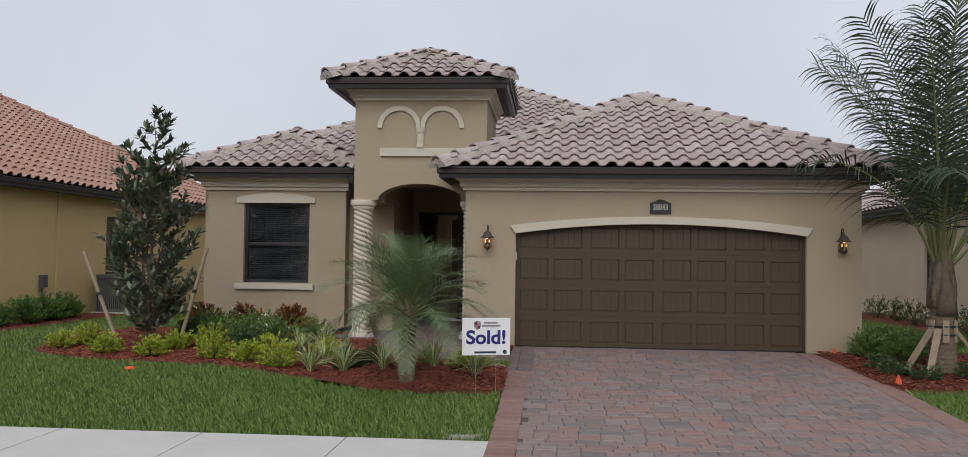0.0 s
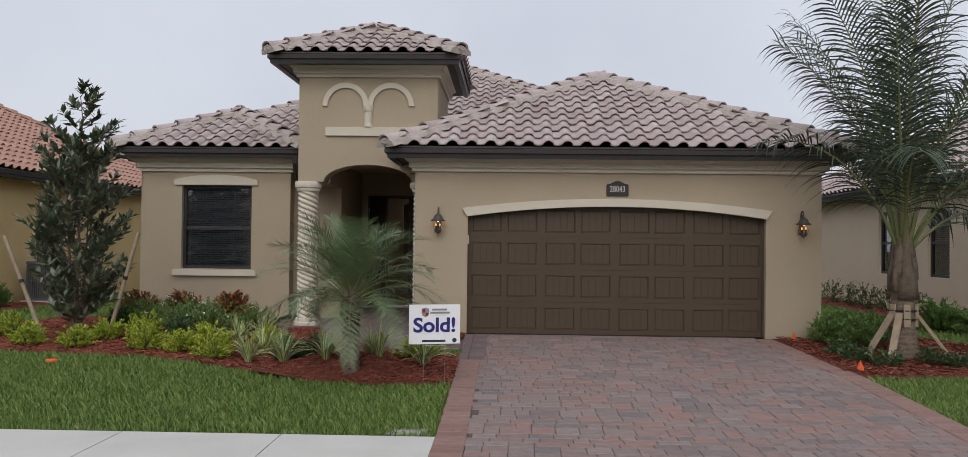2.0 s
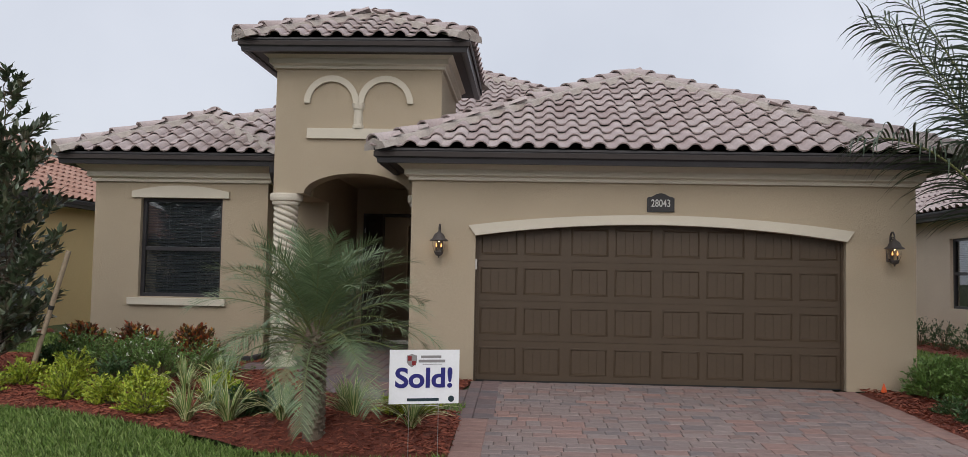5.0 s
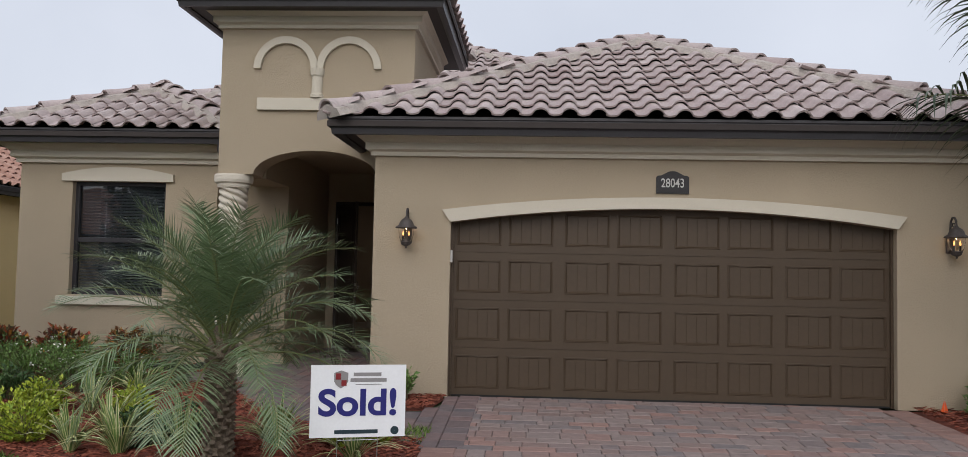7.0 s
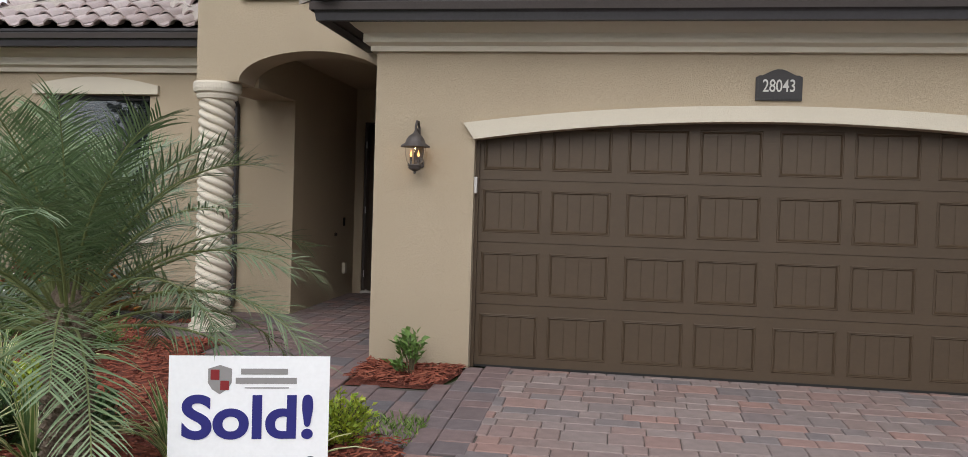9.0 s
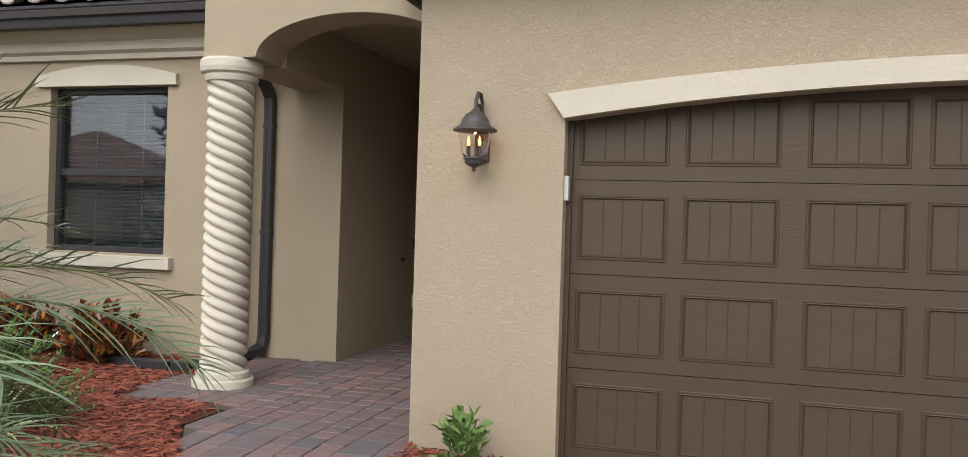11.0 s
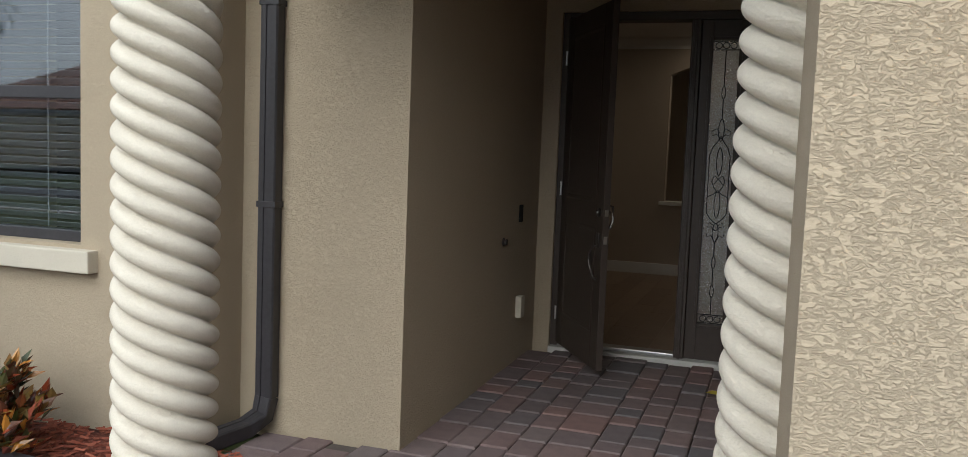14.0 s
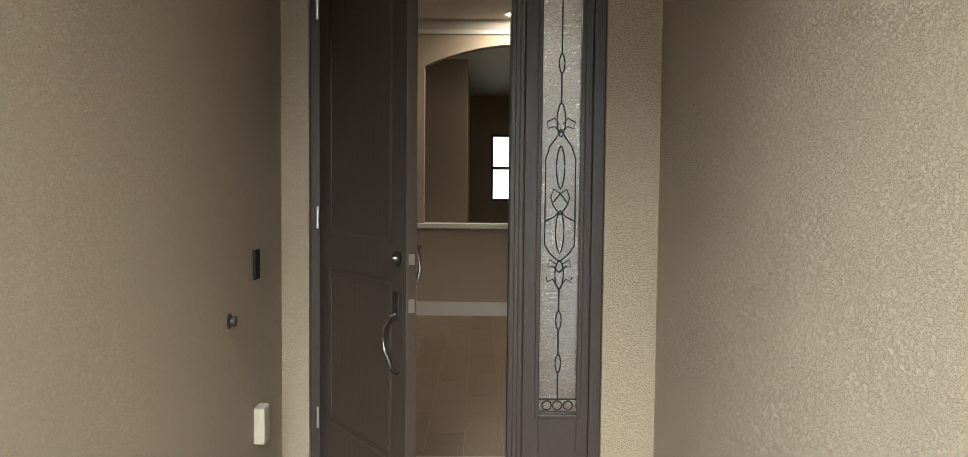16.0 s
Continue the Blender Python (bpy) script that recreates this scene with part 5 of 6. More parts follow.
scatter(green_a, [(-4.65, 14.3), (-5.3, 14.6), (-4.0, 14.35), (-5.9, 15.0), (-5.35, 15.5), (-6.4, 15.5)])
deep_a = shrub("dark_shrub", DEEPGREEN, 0.30, 0.38, 55, 26, 0.05, 0.024, "low deep green leafy shrub in red mulch", group="dark shrubs")
scatter(deep_a, [(-2.55, 12.3), (-5.05, 13.85), (-6.5, 15.0), (-2.85, 12.1)])
grey_a = shrub("low_shrub", DEEPGREEN, 0.26, 0.26, 34, 18, 0.05, 0.024, "low sparse grey-green shrub in red mulch by the driveway", group="low shrubs beside the palm")
scatter(grey_a, [(4.9, 13.35), (4.95, 12.9), (5.22, 12.55), (5.95, 12.8), (6.15, 12.5), (6.6, 12.7)])
deep_b = shrub("hedge_shrub", MIDGREEN, 0.46, 0.6, 95, 34, 0.075, 0.034, "rounded glossy green hedge shrub by the wall", group="hedge shrubs")
scatter(deep_b, [(7.95, 16.6), (8.4, 16.0), (-11.0, 17.95), (-11.0, 18.75), (-10.95, 17.1), (-11.0, 16.2)])
deep_c = shrub("hedge_shrub", MIDGREEN, 0.36, 0.5, 80, 32, 0.06, 0.03, "low glossy green shrub at the garage corner", group="shrubs at the garage corner")
scatter(deep_c, [(5.1, 14.35), (5.45, 14.0), (5.75, 14.4), (5.4, 14.6)])
thin = shrub("sparse_shrub", DEEPGREEN, 0.42, 0.75, 26, 14, 0.08, 0.03, "thin leggy young shrub along the house wall", group="sparse shrubs")
scatter(thin, [(8.9, 22.0), (8.9, 20.9), (8.95, 19.8), (8.9, 23.2), (8.9, 24.5)])
cro = shrub("croton", CROTON, 0.38, 0.57, 84, 26, 0.088, 0.044, "croton bush with red, orange and dark green leaves", group="crotons under the window", up=0.9)
scatter(cro, [(-5.05, 16.42), (-5.95, 16.4), (-6.75, 16.35)])
pup = shrub("young_shrub", MIDGREEN, 0.20, 0.42, 16, 12, 0.085, 0.04, "small leafy green plant at the garage corner", "plant")
scatter(pup, [(-1.05, 14.45)])


def strap_plant():
    t = thing("flax_lily", (0, 0, 0), "clump of cream-striped strap leaves in red mulch", "plant", "flax lilies")
    verts, edge, core = [], [], []
    for i in range(46):
        a = random.uniform(0, 2 * math.pi)
        L, lean = random.uniform(0.35, 0.62), random.uniform(0.15, 1.0)
        d, s = Vector((math.cos(a), math.sin(a), 0)), Vector((-math.sin(a), math.cos(a), 0))
        b = len(verts)
        for k in range(6):
            f = k / 5
            c = d * (L * lean * f ** 1.3 * 0.9 + 0.02) + Vector((0, 0, L * (f - lean * 0.75 * f * f) * 1.0))
            w = 0.0155 * (1 - f ** 3 * 0.95)
            verts += [c - s * w, c - s * w * 0.55 + Vector((0, 0, -0.003)), c + s * w * 0.55 + Vector((0, 0, -0.003)), c + s * w]
        for k in range(5):
            q = b + 4 * k
            edge += [(q, q + 1, q + 5, q + 4), (q + 2, q + 3, q + 7, q + 6)]
            core.append((q + 1, q + 2, q + 6, q + 5))
    me = raw_mesh("leaves", verts, edge + core, STRIPE)
    me.materials.append(MIDGREEN)
    me.polygons.foreach_set("material_index", [0] * len(edge) + [1] * len(core))
    ob = new("leaves", me)
    ob.parent = t
    tagged(ob, kind="stuff")
    return t


scatter(strap_plant(), [(-3.4, 12.0), (-2.25, 11.45), (-1.05, 11.75), (-4.0, 13.45)])
scatter(strap_plant(), [(-2.85, 11.7), (-1.6, 11.65), (-3.75, 13.95), (-1.75, 12.05), (-3.35, 12.55)])


def feather(bm, base, az, el, length, droop, pairs, leaf_len, leaf_w, rib, sag, vee, start=0.16, twist=0.0, steps=3):
    """A feather leaf that leaves base at azimuth and elevation and arches over; its leaflets bend by their weight. Returns the number of rib faces."""
    n = 12
    way = Vector((math.cos(az), math.sin(az), 0))
    flat = Vector((-math.sin(az), math.cos(az), 0))
    pts, p, a = [], Vector(base), el
    for i in range(n + 1):
        pts.append(p.copy())
        p = p + (way * math.cos(a) + Vector((0, 0, math.sin(a)))) * length / n
        a -= droop / n * (0.5 + i / n)
    tube(bm, pts, rib, 5, [1.7 - 1.5 * i / n for i in range(n + 1)])
    ribs = len(bm.faces)
    for i in range(pairs):
        f = start + (0.99 - start) * i / (pairs - 1)
        j = min(n - 1, int(f * n))
        q = pts[j].lerp(pts[j + 1], f * n - j)
        t = (pts[j + 1] - pts[j]).normalized()
        up = flat.cross(t) * -1 if flat.cross(t).z < 0 else flat.cross(t)
        tw = twist * f
        side, top = flat * math.cos(tw) + up * math.sin(tw), up * math.cos(tw) - flat * math.sin(tw)
        size = leaf_len * (0.45 + 0.65 * math.sin(math.pi * min(1, 0.15 + f * 0.80))) * random.uniform(0.85, 1.12)
        for k in (-1, 1):
            d = (side * k + t * (0.45 + 0.75 * f) + top * random.uniform(vee - 0.45, vee + 0.45)).normalized()
            w = d.cross(top).normalized() * leaf_w
            c, last = q.copy(), None
            for m in range(steps + 1):
                g = m / steps
                wide = w * (0.55 + 1.1 * g if g < 0.4 else 1.0 - (g - 0.4) / 0.6 * 0.93)
                row = (bm.verts.new(c - wide), bm.verts.new(c + wide))
                if last:
                    bm.faces.new((last[0], last[1], row[1], row[0]))
                last = row
                c = c + d * size / steps
                d = (d + Vector((random.uniform(-0.05, 0.05), random.uniform(-0.05, 0.05), -sag * (0.6 + 0.8 * g)))).normalized()
    return ribs


def frond(parent, mat, *shape, **more):
    bm = bmesh.new()
    ribs = feather(bm, *shape, **more)
    me = bpy.data.meshes.new("frond")
    bm.to_mesh(me)
    bm.free()
    me.materials.append(PALM_RIB)
    me.materials.append(mat)
    me.polygons.foreach_set("material_index", [0] * ribs + [1] * (len(me.polygons) - ribs))
    ob = new("frond", me)
    ob.parent = parent
    return ob


def pygmy_palm(x, y):
    t = thing("pygmy_date_palm", (x, y, bed_z(x, y)), "pygmy date palm with arching grey-green fronds in mulch", "palm")
    bm = bmesh.new()
    lathe(bm, [(0.105, -0.06), (0.095, 0.06), (0.08, 0.25), (0.078, 0.5), (0.09, 0.8), (0.10, 0.95), (0.06, 1.08)], seg=14)
    part("trunk", bm, PALM_TRUNK, t, "knobbly brown trunk", True)
    bm = bmesh.new()
    for i in range(150):
        a, z = i * 2.399, 0.04 + 0.92 * i / 150
        m = pose(0, 0, z, 0, 0, math.degrees(a)) @ pose(0.086, 0, 0, 0, 50)
        box(bm, -0.012, 0.012, -0.02, 0.02, -0.034, 0.034, 0, m)
    tagged(part("leaf_scars", bm, PALM_TRUNK, t), kind="stuff")
    n = 58
    for i in range(n):
        f = i / (n - 1)
        el = math.radians(86 - 74 * f ** 1.05 + random.uniform(-7, 7))
        az = math.radians(i * 137.5 + random.uniform(-14, 14))
        length = (0.95 + 0.3 * min(1, f * 2)) * random.uniform(0.86, 1.08)
        droop = 0.95 + 0.9 * f + random.uniform(-0.2, 0.25)
        frond(t, PALM_LEAF, (0.05 * math.cos(az), 0.05 * math.sin(az), 1.02 - 0.18 * f), az, el, length, droop, 48, 0.25, 0.0046, 0.006, 0.15 + 0.10 * f, 0.38 - 0.25 * f, start=0.2, twist=random.uniform(-0.35, 0.35))


pygmy_palm(-1.89, 11.2)


def coconut_palm(x, y):
    t = thing("coconut_palm", (x, y, ground_z(y)), "young coconut palm with braced trunk and tall fronds", "palm tree")
    bm = bmesh.new()
    prof = []
    for i in range(52):
        z = -0.05 + 1.2 * i / 51
        prof.append((float(np.interp(z, [0, 0.15, 0.6, 0.9, 1.2], [0.225, 0.195, 0.17, 0.16, 0.19])) + (0.009 if i % 3 == 0 else random.uniform(-0.003, 0.003)), z))
    lathe(bm, prof, seg=24)
    part("trunk", bm, PALM_TRUNK, t, "ringed grey-brown trunk", True)
    for i in range(14):
        a = i * 137.5
        z = 0.98 + 0.045 * i
        bm = bmesh.new()
        tall = random.uniform(0.75, 1.15)
        loft(bm, [[(sx * w, sy * 0.03 - bow, zz * tall) for sx, sy in ((-1, -0.4), (-0.5, -1.2), (0, -1.6), (0.5, -1.2), (1, -0.4), (0.6, 0.8), (0, 1.1), (-0.6, 0.8))] for w, bow, zz in ((0.15, 0.0, -0.12), (0.135, -0.012, 0.06), (0.10, -0.03, 0.22), (0.06, -0.07, 0.4), (0.035, -0.12, 0.6))])
        bmesh.ops.transform(bm, matrix=pose(0, 0, z, 0, 0, a) @ pose(0, -0.165 + 0.006 * i, 0, random.uniform(2, 9), 0, random.uniform(-9, 9)), verts=bm.verts)
        part("leaf_base", bm, PALM_TRUNK if i % 3 else BARK, t, smooth=True)
    # azimuth, elevation, length, arch: upright spears in the middle, arching leaves round them
    for az, el, length, arch, tw in ((262, 86, 4.3, 0.45, 0.2), (95, 84, 4.2, 0.5, -0.3), (215, 80, 4.0, 0.75, 0.7), (185, 81, 3.8, 0.8, -0.4), (240, 76, 3.9, 0.85, 0.3), (160, 80, 3.7, 0.85, 0.5), (325, 80, 4.0, 0.7, -0.5), (20, 76, 3.8, 0.9, 0.4), (60, 80, 4.1, 0.6, 0.6), (130, 79, 3.9, 0.7, -0.6), (290, 74, 3.7, 0.95, 0.2),
                                     (275, 88, 4.4, 0.3, 0.1), (300, 85, 4.2, 0.4, 0.5), (80, 87, 4.3, 0.35, -0.4), (350, 68, 3.3, 1.3, -0.4), (200, 66, 3.0, 1.6, 0.3), (255, 64, 2.8, 1.7, -0.2), (310, 62, 2.9, 1.6, 0.4), (75, 64, 3.2, 1.4, 0.1), (8, 46, 2.2, 1.5, 0.0)):
        a = math.radians(az + random.uniform(-5, 5))
        frond(t, COCO_LEAF, (0.07 * math.cos(a), 0.07 * math.sin(a), 1.5), a, math.radians(el), length, arch, 44, 0.80, 0.014, 0.017, 0.36, 0.0, start=0.24, twist=tw, steps=5)
    for a in (196, 232, 335, 75):
        bm = bmesh.new()
        m = pose(0, 0, 0, 0, 0, a) @ pose(0.42, 0, 0.31, 0, -36)
        box(bm, -0.022, 0.022, -0.047, 0.047, -0.42, 0.42, 0.004, m)
        part("brace", bm, TIMBER, t, "weathered lumber brace")
    for z in (0.56, 0.68):
        bm = bmesh.new()
        lathe(bm, [(0.202, z), (0.206, z + 0.004), (0.206, z + 0.018), (0.202, z + 0.022)], seg=24)
        part("strap", bm, STRAP, t, "black nylon strap")
    for a in range(0, 360, 60):
        bm = bmesh.new()
        box(bm, 0.172, 0.203, -0.045, 0.045, 0.46, 0.78, 0.003, pose(0, 0, 0, 0, 0, a + 22))
        part("batten", bm, TIMBER, t)


coconut_palm(5.75, 13.25)


def street_palm(x, y, tall):
    """A full-grown palm on the far side of the street."""
    t = thing("coconut_palm", (x, y, ground_z(y)), "tall palm with a slender grey trunk across the street", "palm tree")
    bm = bmesh.new()
    tube(bm, [(0.05 * math.sin(k), 0, -0.1 + (tall + 0.1) * k / 8) for k in range(9)], 0.17, 12, [1.25 - 0.06 * k for k in range(9)])
    part("trunk", bm, PALM_TRUNK, t, "slender grey trunk", True)
    for k in range(16):
        a = k * 2.4
        frond(t, COCO_LEAF, (0.05 * math.sin(8), 0, tall), a, math.radians(78 - 4.5 * k), 2.3, 1.3 + 0.04 * k, 30, 0.55, 0.014, 0.02, 0.35, 0.0, start=0.2)


street_palm(-36.0, -8.5, 7.6)


def magnolia(x, y):
    t = thing("magnolia_tree", (x, y, ground_z(y)), "narrow young tree with dark glossy leaves and stakes", "tree")
    bm = bmesh.new()
    leaves = []
    for s in range(5):
        a = s * 2 * math.pi / 5
        lean = 0.10 if s else 0.0
        top = 3.8 if s == 0 else random.uniform(2.4, 3.35)
        trunk = [Vector((math.cos(a) * lean * (0.2 + f * 2.6), math.sin(a) * lean * (0.2 + f * 2.6), top * f)) + Vector((random.gauss(0, 0.02), random.gauss(0, 0.02), 0)) for f in [i / 10 for i in range(11)]]
        tube(bm, [(trunk[0].x, trunk[0].y, -0.05), *trunk[1:]], 0.028, 6, [1 - 0.8 * i / 10 for i in range(11)])
        for b in range(54 if s == 0 else 30):
            f = random.uniform(0.07, 1.0)
            k = min(9, int(f * 10))
            p = trunk[k].lerp(trunk[k + 1], f * 10 - k)
            z = p.z
            reach = float(np.interp(z, [0, 0.4, 1.2, 2.2, 2.9, 3.5, 4.0], [0.42, 0.76, 0.86, 0.80, 0.60, 0.38, 0.15])) * random.uniform(0.55, 1.0)
            az = random.uniform(0, 2 * math.pi)
            tip = Vector((math.cos(az) * reach, math.sin(az) * reach, z + random.uniform(0.3, 0.7) * min(1, reach * 1.4)))
            mid = p.lerp(tip, 0.5) - Vector((0, 0, 0.04))
            tube(bm, [p, mid, tip], 0.008, 4, [1, 0.7, 0.4])
            for q in range(24):
                g = random.uniform(0.3, 1.05)
                c = p.lerp(mid, g * 2) if g < 0.5 else mid.lerp(tip, g * 2 - 1)
                d = (tip - p).normalized() * 0.7 + Vector((0, 0, 0.25)) + sphere_way(-0.6)
                leaves.append((c, d, random.uniform(0.12, 0.20), random.uniform(0.055, 0.08), random.uniform(-0.7, 0.7)))
    part("trunk", bm, BARK, t, "slim grey-brown stems")
    leaf_cloud("crown", leaves, MAGNOLIA, t, 0.12)


magnolia(-6.7, 13.95)
for a, b in (((-6.98, 13.6, -0.2), (-7.9, 13.95, 1.53)), ((-6.22, 13.9, -0.15), (-5.74, 13.9, 1.62))):
    st = thing("tree_stake", (0, 0, 0), "pale leaning wooden stake beside the young tree", "stake", "tree stakes")
    bm = bmesh.new()
    tube(bm, [a, Vector(a).lerp(Vector(b), 0.5), b], 0.032, 10)
    part("pole", bm, TIMBER, st)
    bm = bmesh.new()
    tube(bm, [Vector(a).lerp(Vector(b), 0.58), Vector(a).lerp(Vector(b), 0.61)], 0.036, 10)
    part("tie", bm, STRAP, st)

# ---- small things in the garden ----
for x, y, a in ((4.62, 14.55, 20), (4.68, 12.1, -15), (6.6, 12.1, 40)):
    fl = thing("marker_flag", (x, y, ground_z(y)), "small orange marker flag in the mulch", "flag", "marker flags", turn=a)
    bm = bmesh.new()
    tube(bm, [(0, 0, -0.05), (0, 0, 0.08), (0, 0, 0.17)], 0.002, 5)
    part("wire", bm, STEEL, fl)
    bm = bmesh.new()
    prism(bm, [(0, 0, 0.17), (-0.04, 0.01, 0.05), (0.035, -0.01, 0.03), (0.05, 0.004, 0.06)], (0, 0.003, 0))
    part("cloth", bm, FLAG, fl)
scrap = thing("plastic_lid", (-6.0, 11.9, ground_z(11.9) + 0.02), "flat orange plastic lid lying in the grass", "lid")
bm = bmesh.new()
lathe(bm, [(0.07, 0), (0.08, 0.01), (0.075, 0.03), (0.03, 0.04)], seg=14)
part("disc", bm, FLAG, scrap)
valve = thing("utility_cover", (-0.9, 8.95, ground_z(8.95)), "small pale concrete utility cover sunk in the lawn", "utility cover")
part("lid", one_box(-0.21, 0.21, -0.12, 0.12, -0.06, -0.012, bevel=0.008), SLAB_OLD, valve)
slip = thing("paper_strip", (-1.76, 18.97, 0.075), "crumpled yellow paper strip on the porch pavers", "paper", turn=-28)
bm = bmesh.new()
loft(bm, [[(x, -0.035, 0.002 + h), (x, 0.035, 0.003 + h), (x, 0.035, 0.001 + h), (x, -0.035, h)] for x, h in ((-0.14, 0), (-0.05, 0.006), (0.03, 0.001), (0.09, 0.008), (0.14, 0.002))])
part("sheet", bm, YELLOW, slip)

# ---- mulch beds ----
BED = [(-8.3, 13.2), (-7.5, 12.85), (-6.45, 12.62), (-5.1, 12.5), (-4.1, 12.1), (-3.33, 11.6), (-2.36, 10.98), (-1.5, 10.9), (-0.63, 11.0), (-0.63, 12.72), (-1.3, 12.95), (-2.3, 13.7), (-3.1, 14.85), (-3.12, 15.33), (-4.08, 15.34), (-4.1, 16.3), (-3.9, 16.32), (-3.9, 17.0), (-7.2, 17.0), (-8.4, 16.6), (-8.7, 15.0)]
BED_R = [(4.36, 14.78), (4.45, 12.6), (4.6, 11.75), (5.4, 11.8), (6.4, 12.05), (7.2, 12.7), (7.3, 14.3), (6.6, 15.2), (5.16, 15.4), (5.14, 14.78)]
BED_C = [(-1.5, 14.08), (-0.78, 14.1), (-0.64, 14.78), (-1.5, 14.78)]
BED_N = [(8.4, 15.5), (9.78, 15.2), (9.78, 27), (8.5, 27)]
BED_W = [(-11.48, 15.2), (-10.4, 15.4), (-10.45, 19.6), (-10.2, 21.8), (-11.48, 22)]


def bed(name, poly, chips):
    b = thing(name, (0, 0, 0), "bed of red shredded wood mulch", "flower bed", "", "structure")
    bm = bmesh.new()
    f = bm.faces.new([bm.verts.new((x, y, 0)) for x, y in poly])
    step = 0.16
    xs, ys = [p[0] for p in poly], [p[1] for p in poly]
    for k in np.arange(min(xs) + step, max(xs), step):
        bmesh.ops.bisect_plane(bm, geom=bm.verts[:] + bm.edges[:] + bm.faces[:], plane_co=(k, 0, 0), plane_no=(1, 0, 0))
    for k in np.arange(min(ys) + step, max(ys), step):
        bmesh.ops.bisect_plane(bm, geom=bm.verts[:] + bm.edges[:] + bm.faces[:], plane_co=(0, k, 0), plane_no=(0, 1, 0))
    for v in bm.verts:
        e = 0.0 if v.is_boundary else 0.035 + 0.03 * noise.noise((v.co.x * 1.7, v.co.y * 1.7, 0)) + random.uniform(-0.008, 0.008)
        v.co.z = bed_z(v.co.x, v.co.y) - 0.01 + e
    part("mulch", bm, MULCH, b, smooth=True)
    verts, faces = [], []
    while len(faces) < chips:
        x, y = random.uniform(min(xs), max(xs)), random.uniform(min(ys), max(ys))
        if not inside((x, y), poly):
            continue
        z = bed_z(x, y) + 0.03 + 0.03 * noise.noise((x * 1.7, y * 1.7, 0)) + random.uniform(-0.004, 0.016)
        a, l, w, tl = random.uniform(0, math.pi), random.uniform(0.015, 0.042), random.uniform(0.003, 0.008), random.uniform(-0.35, 0.35)
        c, s = math.cos(a), math.sin(a)
        q = len(verts)
        verts += [(x + c * l * i - s * w * j, y + s * l * i + c * w * j, z + l * i * tl + 0.004 * j) for i, j in ((-1, -1), (1, -0.7), (1, 0.7), (-1, 1))]
        faces.append((q, q + 1, q + 2, q + 3))
    ob = new("mulch_chips", raw_mesh("mulch_chips", verts, faces, CHIP))
    ob.parent = b
    tagged(ob, kind="stuff")


bed("mulch_bed_1", BED, 26000)
bed("mulch_bed_2", BED_R, 6000)
bed("mulch_bed_3", BED_C, 900)
bed("mulch_bed_4", BED_N, 1500)
bed("mulch_bed_5", BED_W, 1500)

# ---- lawn ----
DRIVE = [(-0.62, 3.0), (4.75, 3.0), (4.62, 11.8), (4.34, 14.8), (-0.62, 14.8)]
WALK = [(-0.62, 12.66), (-1.3, 12.93), (-2.3, 13.72), (-3.09, 14.86), (-3.1, 15.35), (-4.06, 15.36), (-4.08, 16.3), (-3.88, 16.34), (-3.88, 17.33), (-3.24, 17.33), (-3.24, 19.72), (-1.54, 19.72), (-1.54, 14.82), (-1.52, 14.06), (-0.76, 14.08), (-0.62, 14.6)]


def lawn(name, x0, x1, y0, y1, count, tall, holes):
    xs, ys = np.random.uniform(x0, x1, count), np.random.uniform(y0, y1, count)
    verts, faces = [], []
    for x, y in zip(xs, ys):
        if any(inside((x, y), h) for h in holes):
            continue
        p = 0.5 + 0.5 * noise.noise((x * 2.3, y * 2.3, 3))
        a, l = random.uniform(0, 2 * math.pi), tall * random.uniform(0.55, 1.15) * (0.7 + 0.5 * p)
        lean, w = random.uniform(0.1, 0.9) * l, 0.0042 + 0.0025 * random.random()
        c, s, z, q = math.cos(a), math.sin(a), ground_z(y) - 0.035, len(verts)
        verts += [(x - s * w, y + c * w, z), (x + s * w, y - c * w, z), (x + c * lean * 0.4 + s * w * 0.8, y + s * lean * 0.4 - c * w * 0.8, z + l * 0.6), (x + c * lean, y + s * lean, z + l)]
        faces += [(q, q + 1, q + 2), (q, q + 2, q + 3)]
    ob = new(name, raw_mesh(name, verts, faces, GRASS))
    tagged(ob, "dense mown green turf beside the concrete walk", "grass", "", "stuff")


VALVE = [(-1.06, 8.85), (-0.74, 8.85), (-0.72, 8.98), (-1.02, 9.0)]
lawn("lawn_grass", -9.5, -0.64, 8.74, 13.3, 90000, 0.085, [BED, VALVE])
lawn("lawn_grass", -13.0, -7.0, 12.8, 21.0, 30000, 0.09, [BED, BED_W])
lawn("lawn_grass", 4.64, 9.5, 8.74, 12.8, 36000, 0.085, [BED_R, DRIVE])
lawn("lawn_grass", 5.2, 8.6, 12.0, 24.0, 16000, 0.09, [BED_R, BED_N])


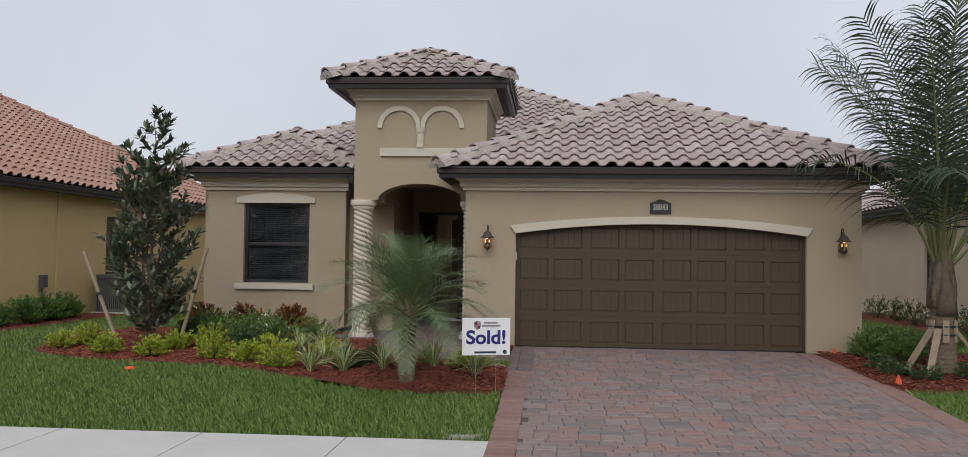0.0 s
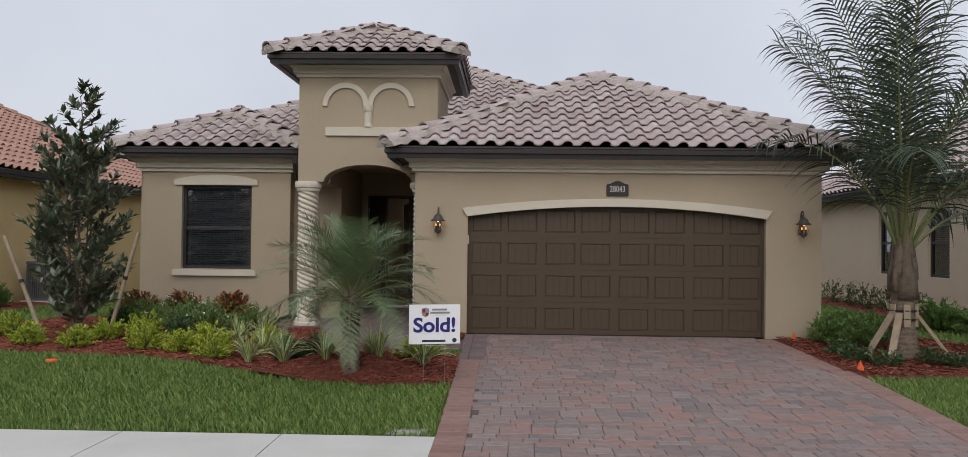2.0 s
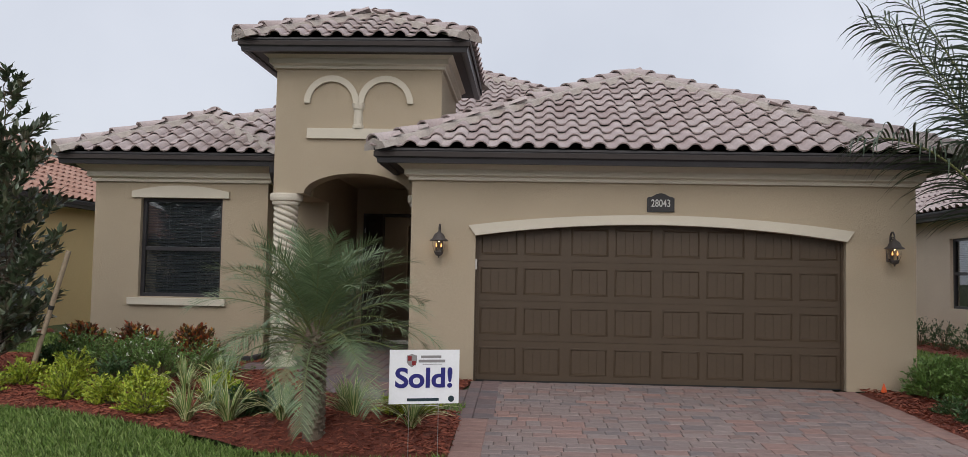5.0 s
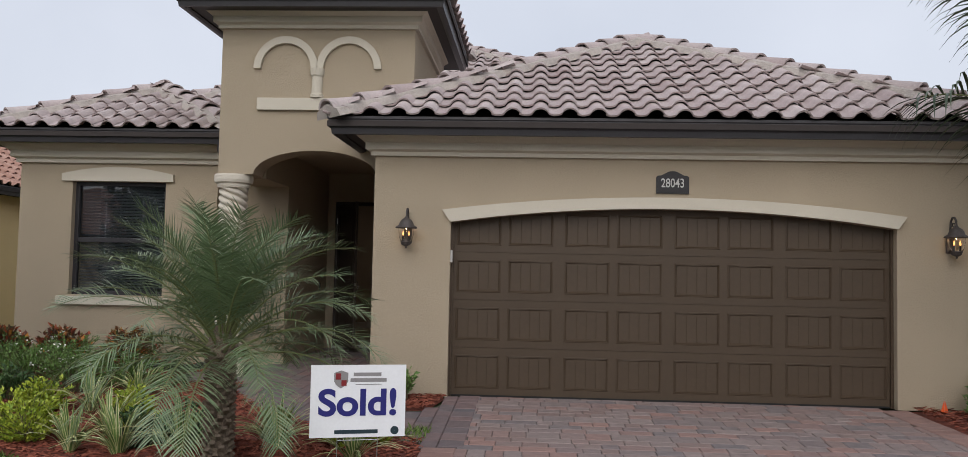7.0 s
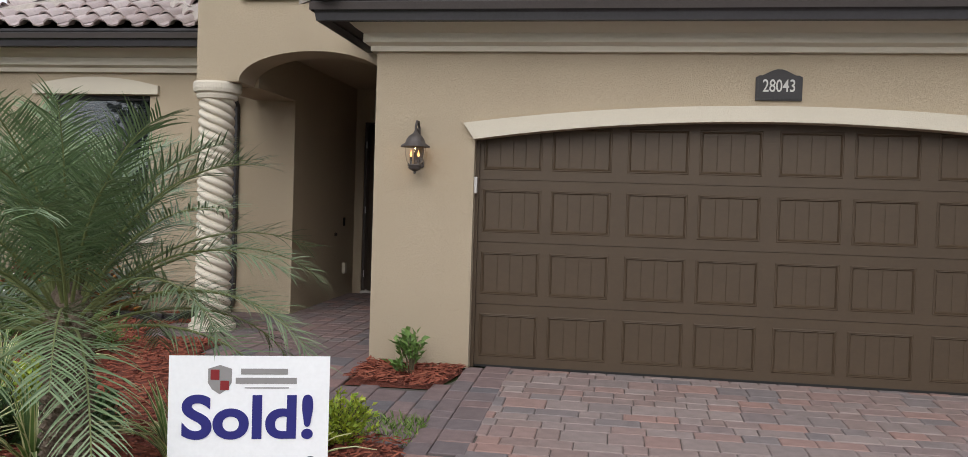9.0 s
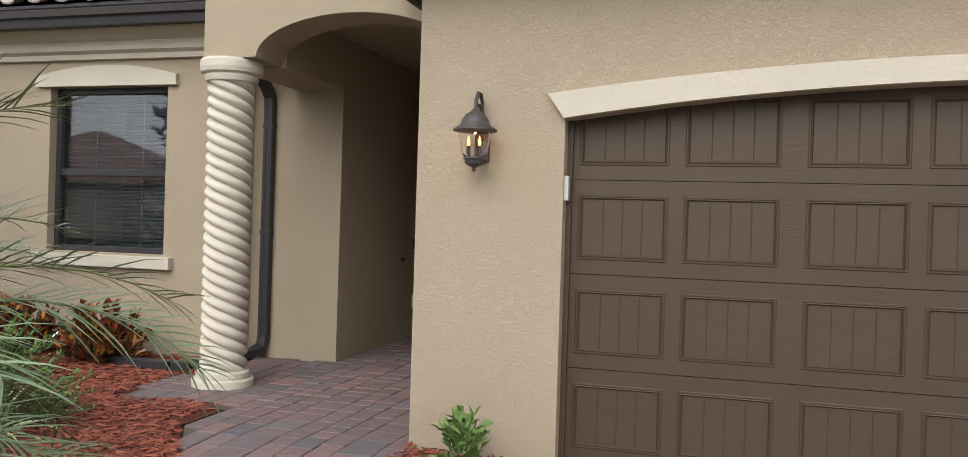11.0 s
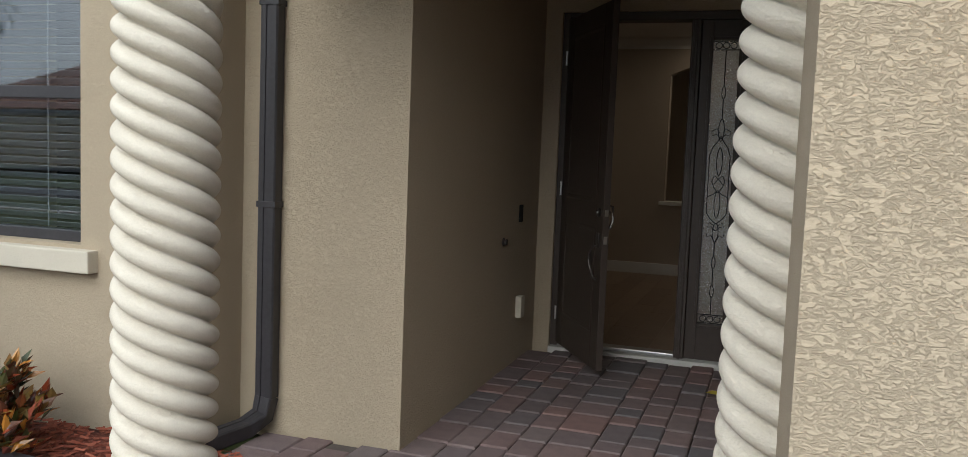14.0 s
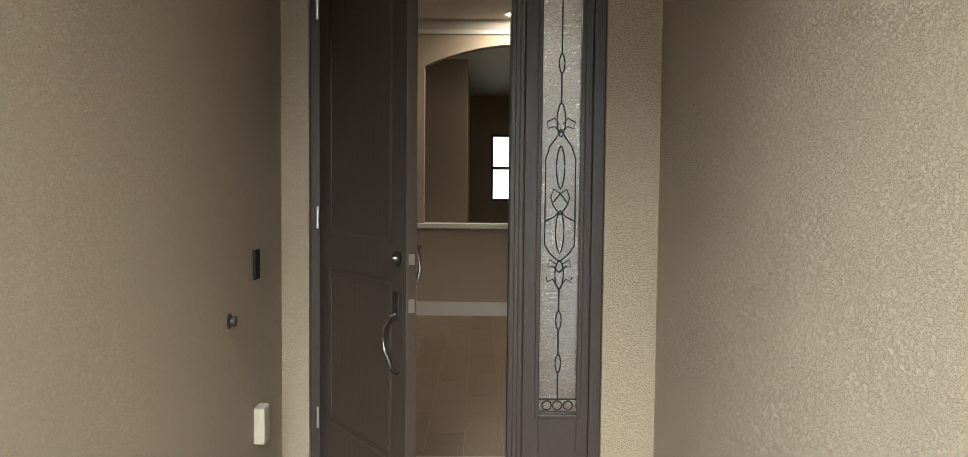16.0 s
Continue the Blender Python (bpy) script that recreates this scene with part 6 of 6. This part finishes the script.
# ---- pavers ----
def paver_unit(w, d):
    """A stone of size 1 with worn edges."""
    b, h = 0.008, 0.05
    v = []
    for z, o in ((-h, 0.0), (-0.006, 0.0), (0.0, b)):
        v += [(sx * (w / 2 - o), sy * (d / 2 - o), z) for sx, sy in ((-1, -1), (1, -1), (1, 1), (-1, 1))]
    f = [(8, 9, 10, 11)]
    for k in (0, 4):
        f += [(k + i, k + (i + 1) % 4, k + 4 + (i + 1) % 4, k + 4 + i) for i in range(4)]
    return v, f


def courses(x0, x1, y0, y1, area, near, parent, lift=None, gap=0.005, swap=False, mats=(PAVER, PAVER_ISLAND)):
    """Courses of random-length stones; those inside near are objects of their own."""
    bank, rest_v, rest_f, singles = {}, [], [], 0
    y = y0
    row = 0
    while y < y1:
        d = (0.155, 0.155, 0.232, 0.155)[row % 4]
        x = x0 - random.uniform(0, 0.25)
        while x < x1:
            w = random.choice((0.155, 0.232, 0.232, 0.31))
            cx, cy = (y + d / 2, x + w / 2) if swap else (x + w / 2, y + d / 2)
            x += w
            if not area(cx, cy):
                continue
            z = ground_z(cy) + (lift(cy) if lift else 0.0) + random.uniform(-0.0025, 0.0025)
            tilt = math.atan2(ground_z(cy + 0.1) - ground_z(cy - 0.1), 0.2)
            m = Matrix.Translation((cx, cy, z)) @ Matrix.Rotation(tilt + random.gauss(0, 0.004), 4, "X") @ Matrix.Rotation(random.gauss(0, 0.006), 4, "Z")
            v, f = paver_unit(d - gap, w - gap) if swap else paver_unit(w - gap, d - gap)
            if singles < 290 and near(cx, cy):
                key = (w, d)
                if key not in bank:
                    bank[key] = raw_mesh("paver", v, f, mats[0])
                ob = new("paver", bank[key])
                ob.parent = parent
                ob.matrix_basis = m
                singles += 1
            else:
                q = len(rest_v)
                rest_v += [m @ Vector(p) for p in v]
                rest_f += [tuple(q + i for i in g) for g in f]
        y += d
        row += 1
    ob = new("pavers", raw_mesh("pavers", rest_v, rest_f, mats[1]))
    ob.parent = parent
    tagged(ob, kind="stuff")


def border(parent, a, b, w=0.30, depth=0.155):
    """A soldier course along a straight edge, to the right of a to b."""
    a, b = Vector(a), Vector(b)
    way = (b - a).normalized()
    side = Vector((way.y, -way.x))
    n = int((b - a).length / depth)
    verts, faces = [], []
    for i in range(n):
        c = a + way * (i + 0.5) * depth + side * w / 2
        v, f = paver_unit(w - 0.006, depth - 0.006)
        q = len(verts)
        dz = random.uniform(-0.002, 0.002)
        for x, y, z in v:
            p = c + side * x + way * y
            verts.append((p.x, p.y, ground_z(p.y) + z + 0.007 + dz))
        faces += [tuple(q + k for k in g) for g in f]
    ob = new("border_pavers", raw_mesh("border_pavers", verts, faces, PAVER_BORDER))
    ob.parent = parent
    tagged(ob, kind="stuff")


def sand_bed(poly, name, label, cat):
    bm = bmesh.new()
    bm.faces.new([bm.verts.new((x, y, 0)) for x, y in poly])
    for k in (8.76, 14.8):
        bmesh.ops.bisect_plane(bm, geom=bm.verts[:] + bm.edges[:] + bm.faces[:], plane_co=(0, k, 0), plane_no=(0, 1, 0))
    for v in bm.verts:
        v.co.z = ground_z(v.co.y) - 0.012
    return setting(name, bm, SAND, label, cat)


drive = sand_bed(DRIVE, "driveway", "driveway of blended red, brown and charcoal pavers", "driveway")


def right_edge(y):
    return float(np.interp(y, [3.0, 11.8, 14.8], [4.75, 4.62, 4.34]))


courses(-0.55, 4.6, 3.0, 14.9, lambda x, y: -0.40 < x < right_edge(y) - 0.22 and y < 14.93, lambda x, y: -0.4 < x < 1.9 and 9.3 < y < 13.4, drive)
border(drive, (-0.32 - 0.31, 3.0), (-0.32 - 0.31, 12.72))
border(drive, (right_edge(14.78), 14.78), (4.62, 11.8))
border(drive, (4.62, 11.8), (4.75, 3.0))
bm = bmesh.new()
bm.faces.new([bm.verts.new((x, y, ground_z(y) - 0.012 + (0.03 if y > 16 else 0))) for x, y in WALK])
porch = setting("walkway", bm, SAND, "paver walk and porch floor in blended dark red stones", "walkway")
def porch_lift(y):
    return float(np.interp(y, [15.3, 17.3, 19.7], [0.004, 0.032, 0.075]))


courses(12.6, 19.9, -4.3, -0.3, lambda x, y: inside((x, y), WALK) or (-0.66 <= x < -0.38 and 12.66 < y < 14.85), lambda x, y: x < -1.4 and y > 14.6, porch, porch_lift, swap=True, mats=(PORCH_PAVER, PORCH_ISLAND))
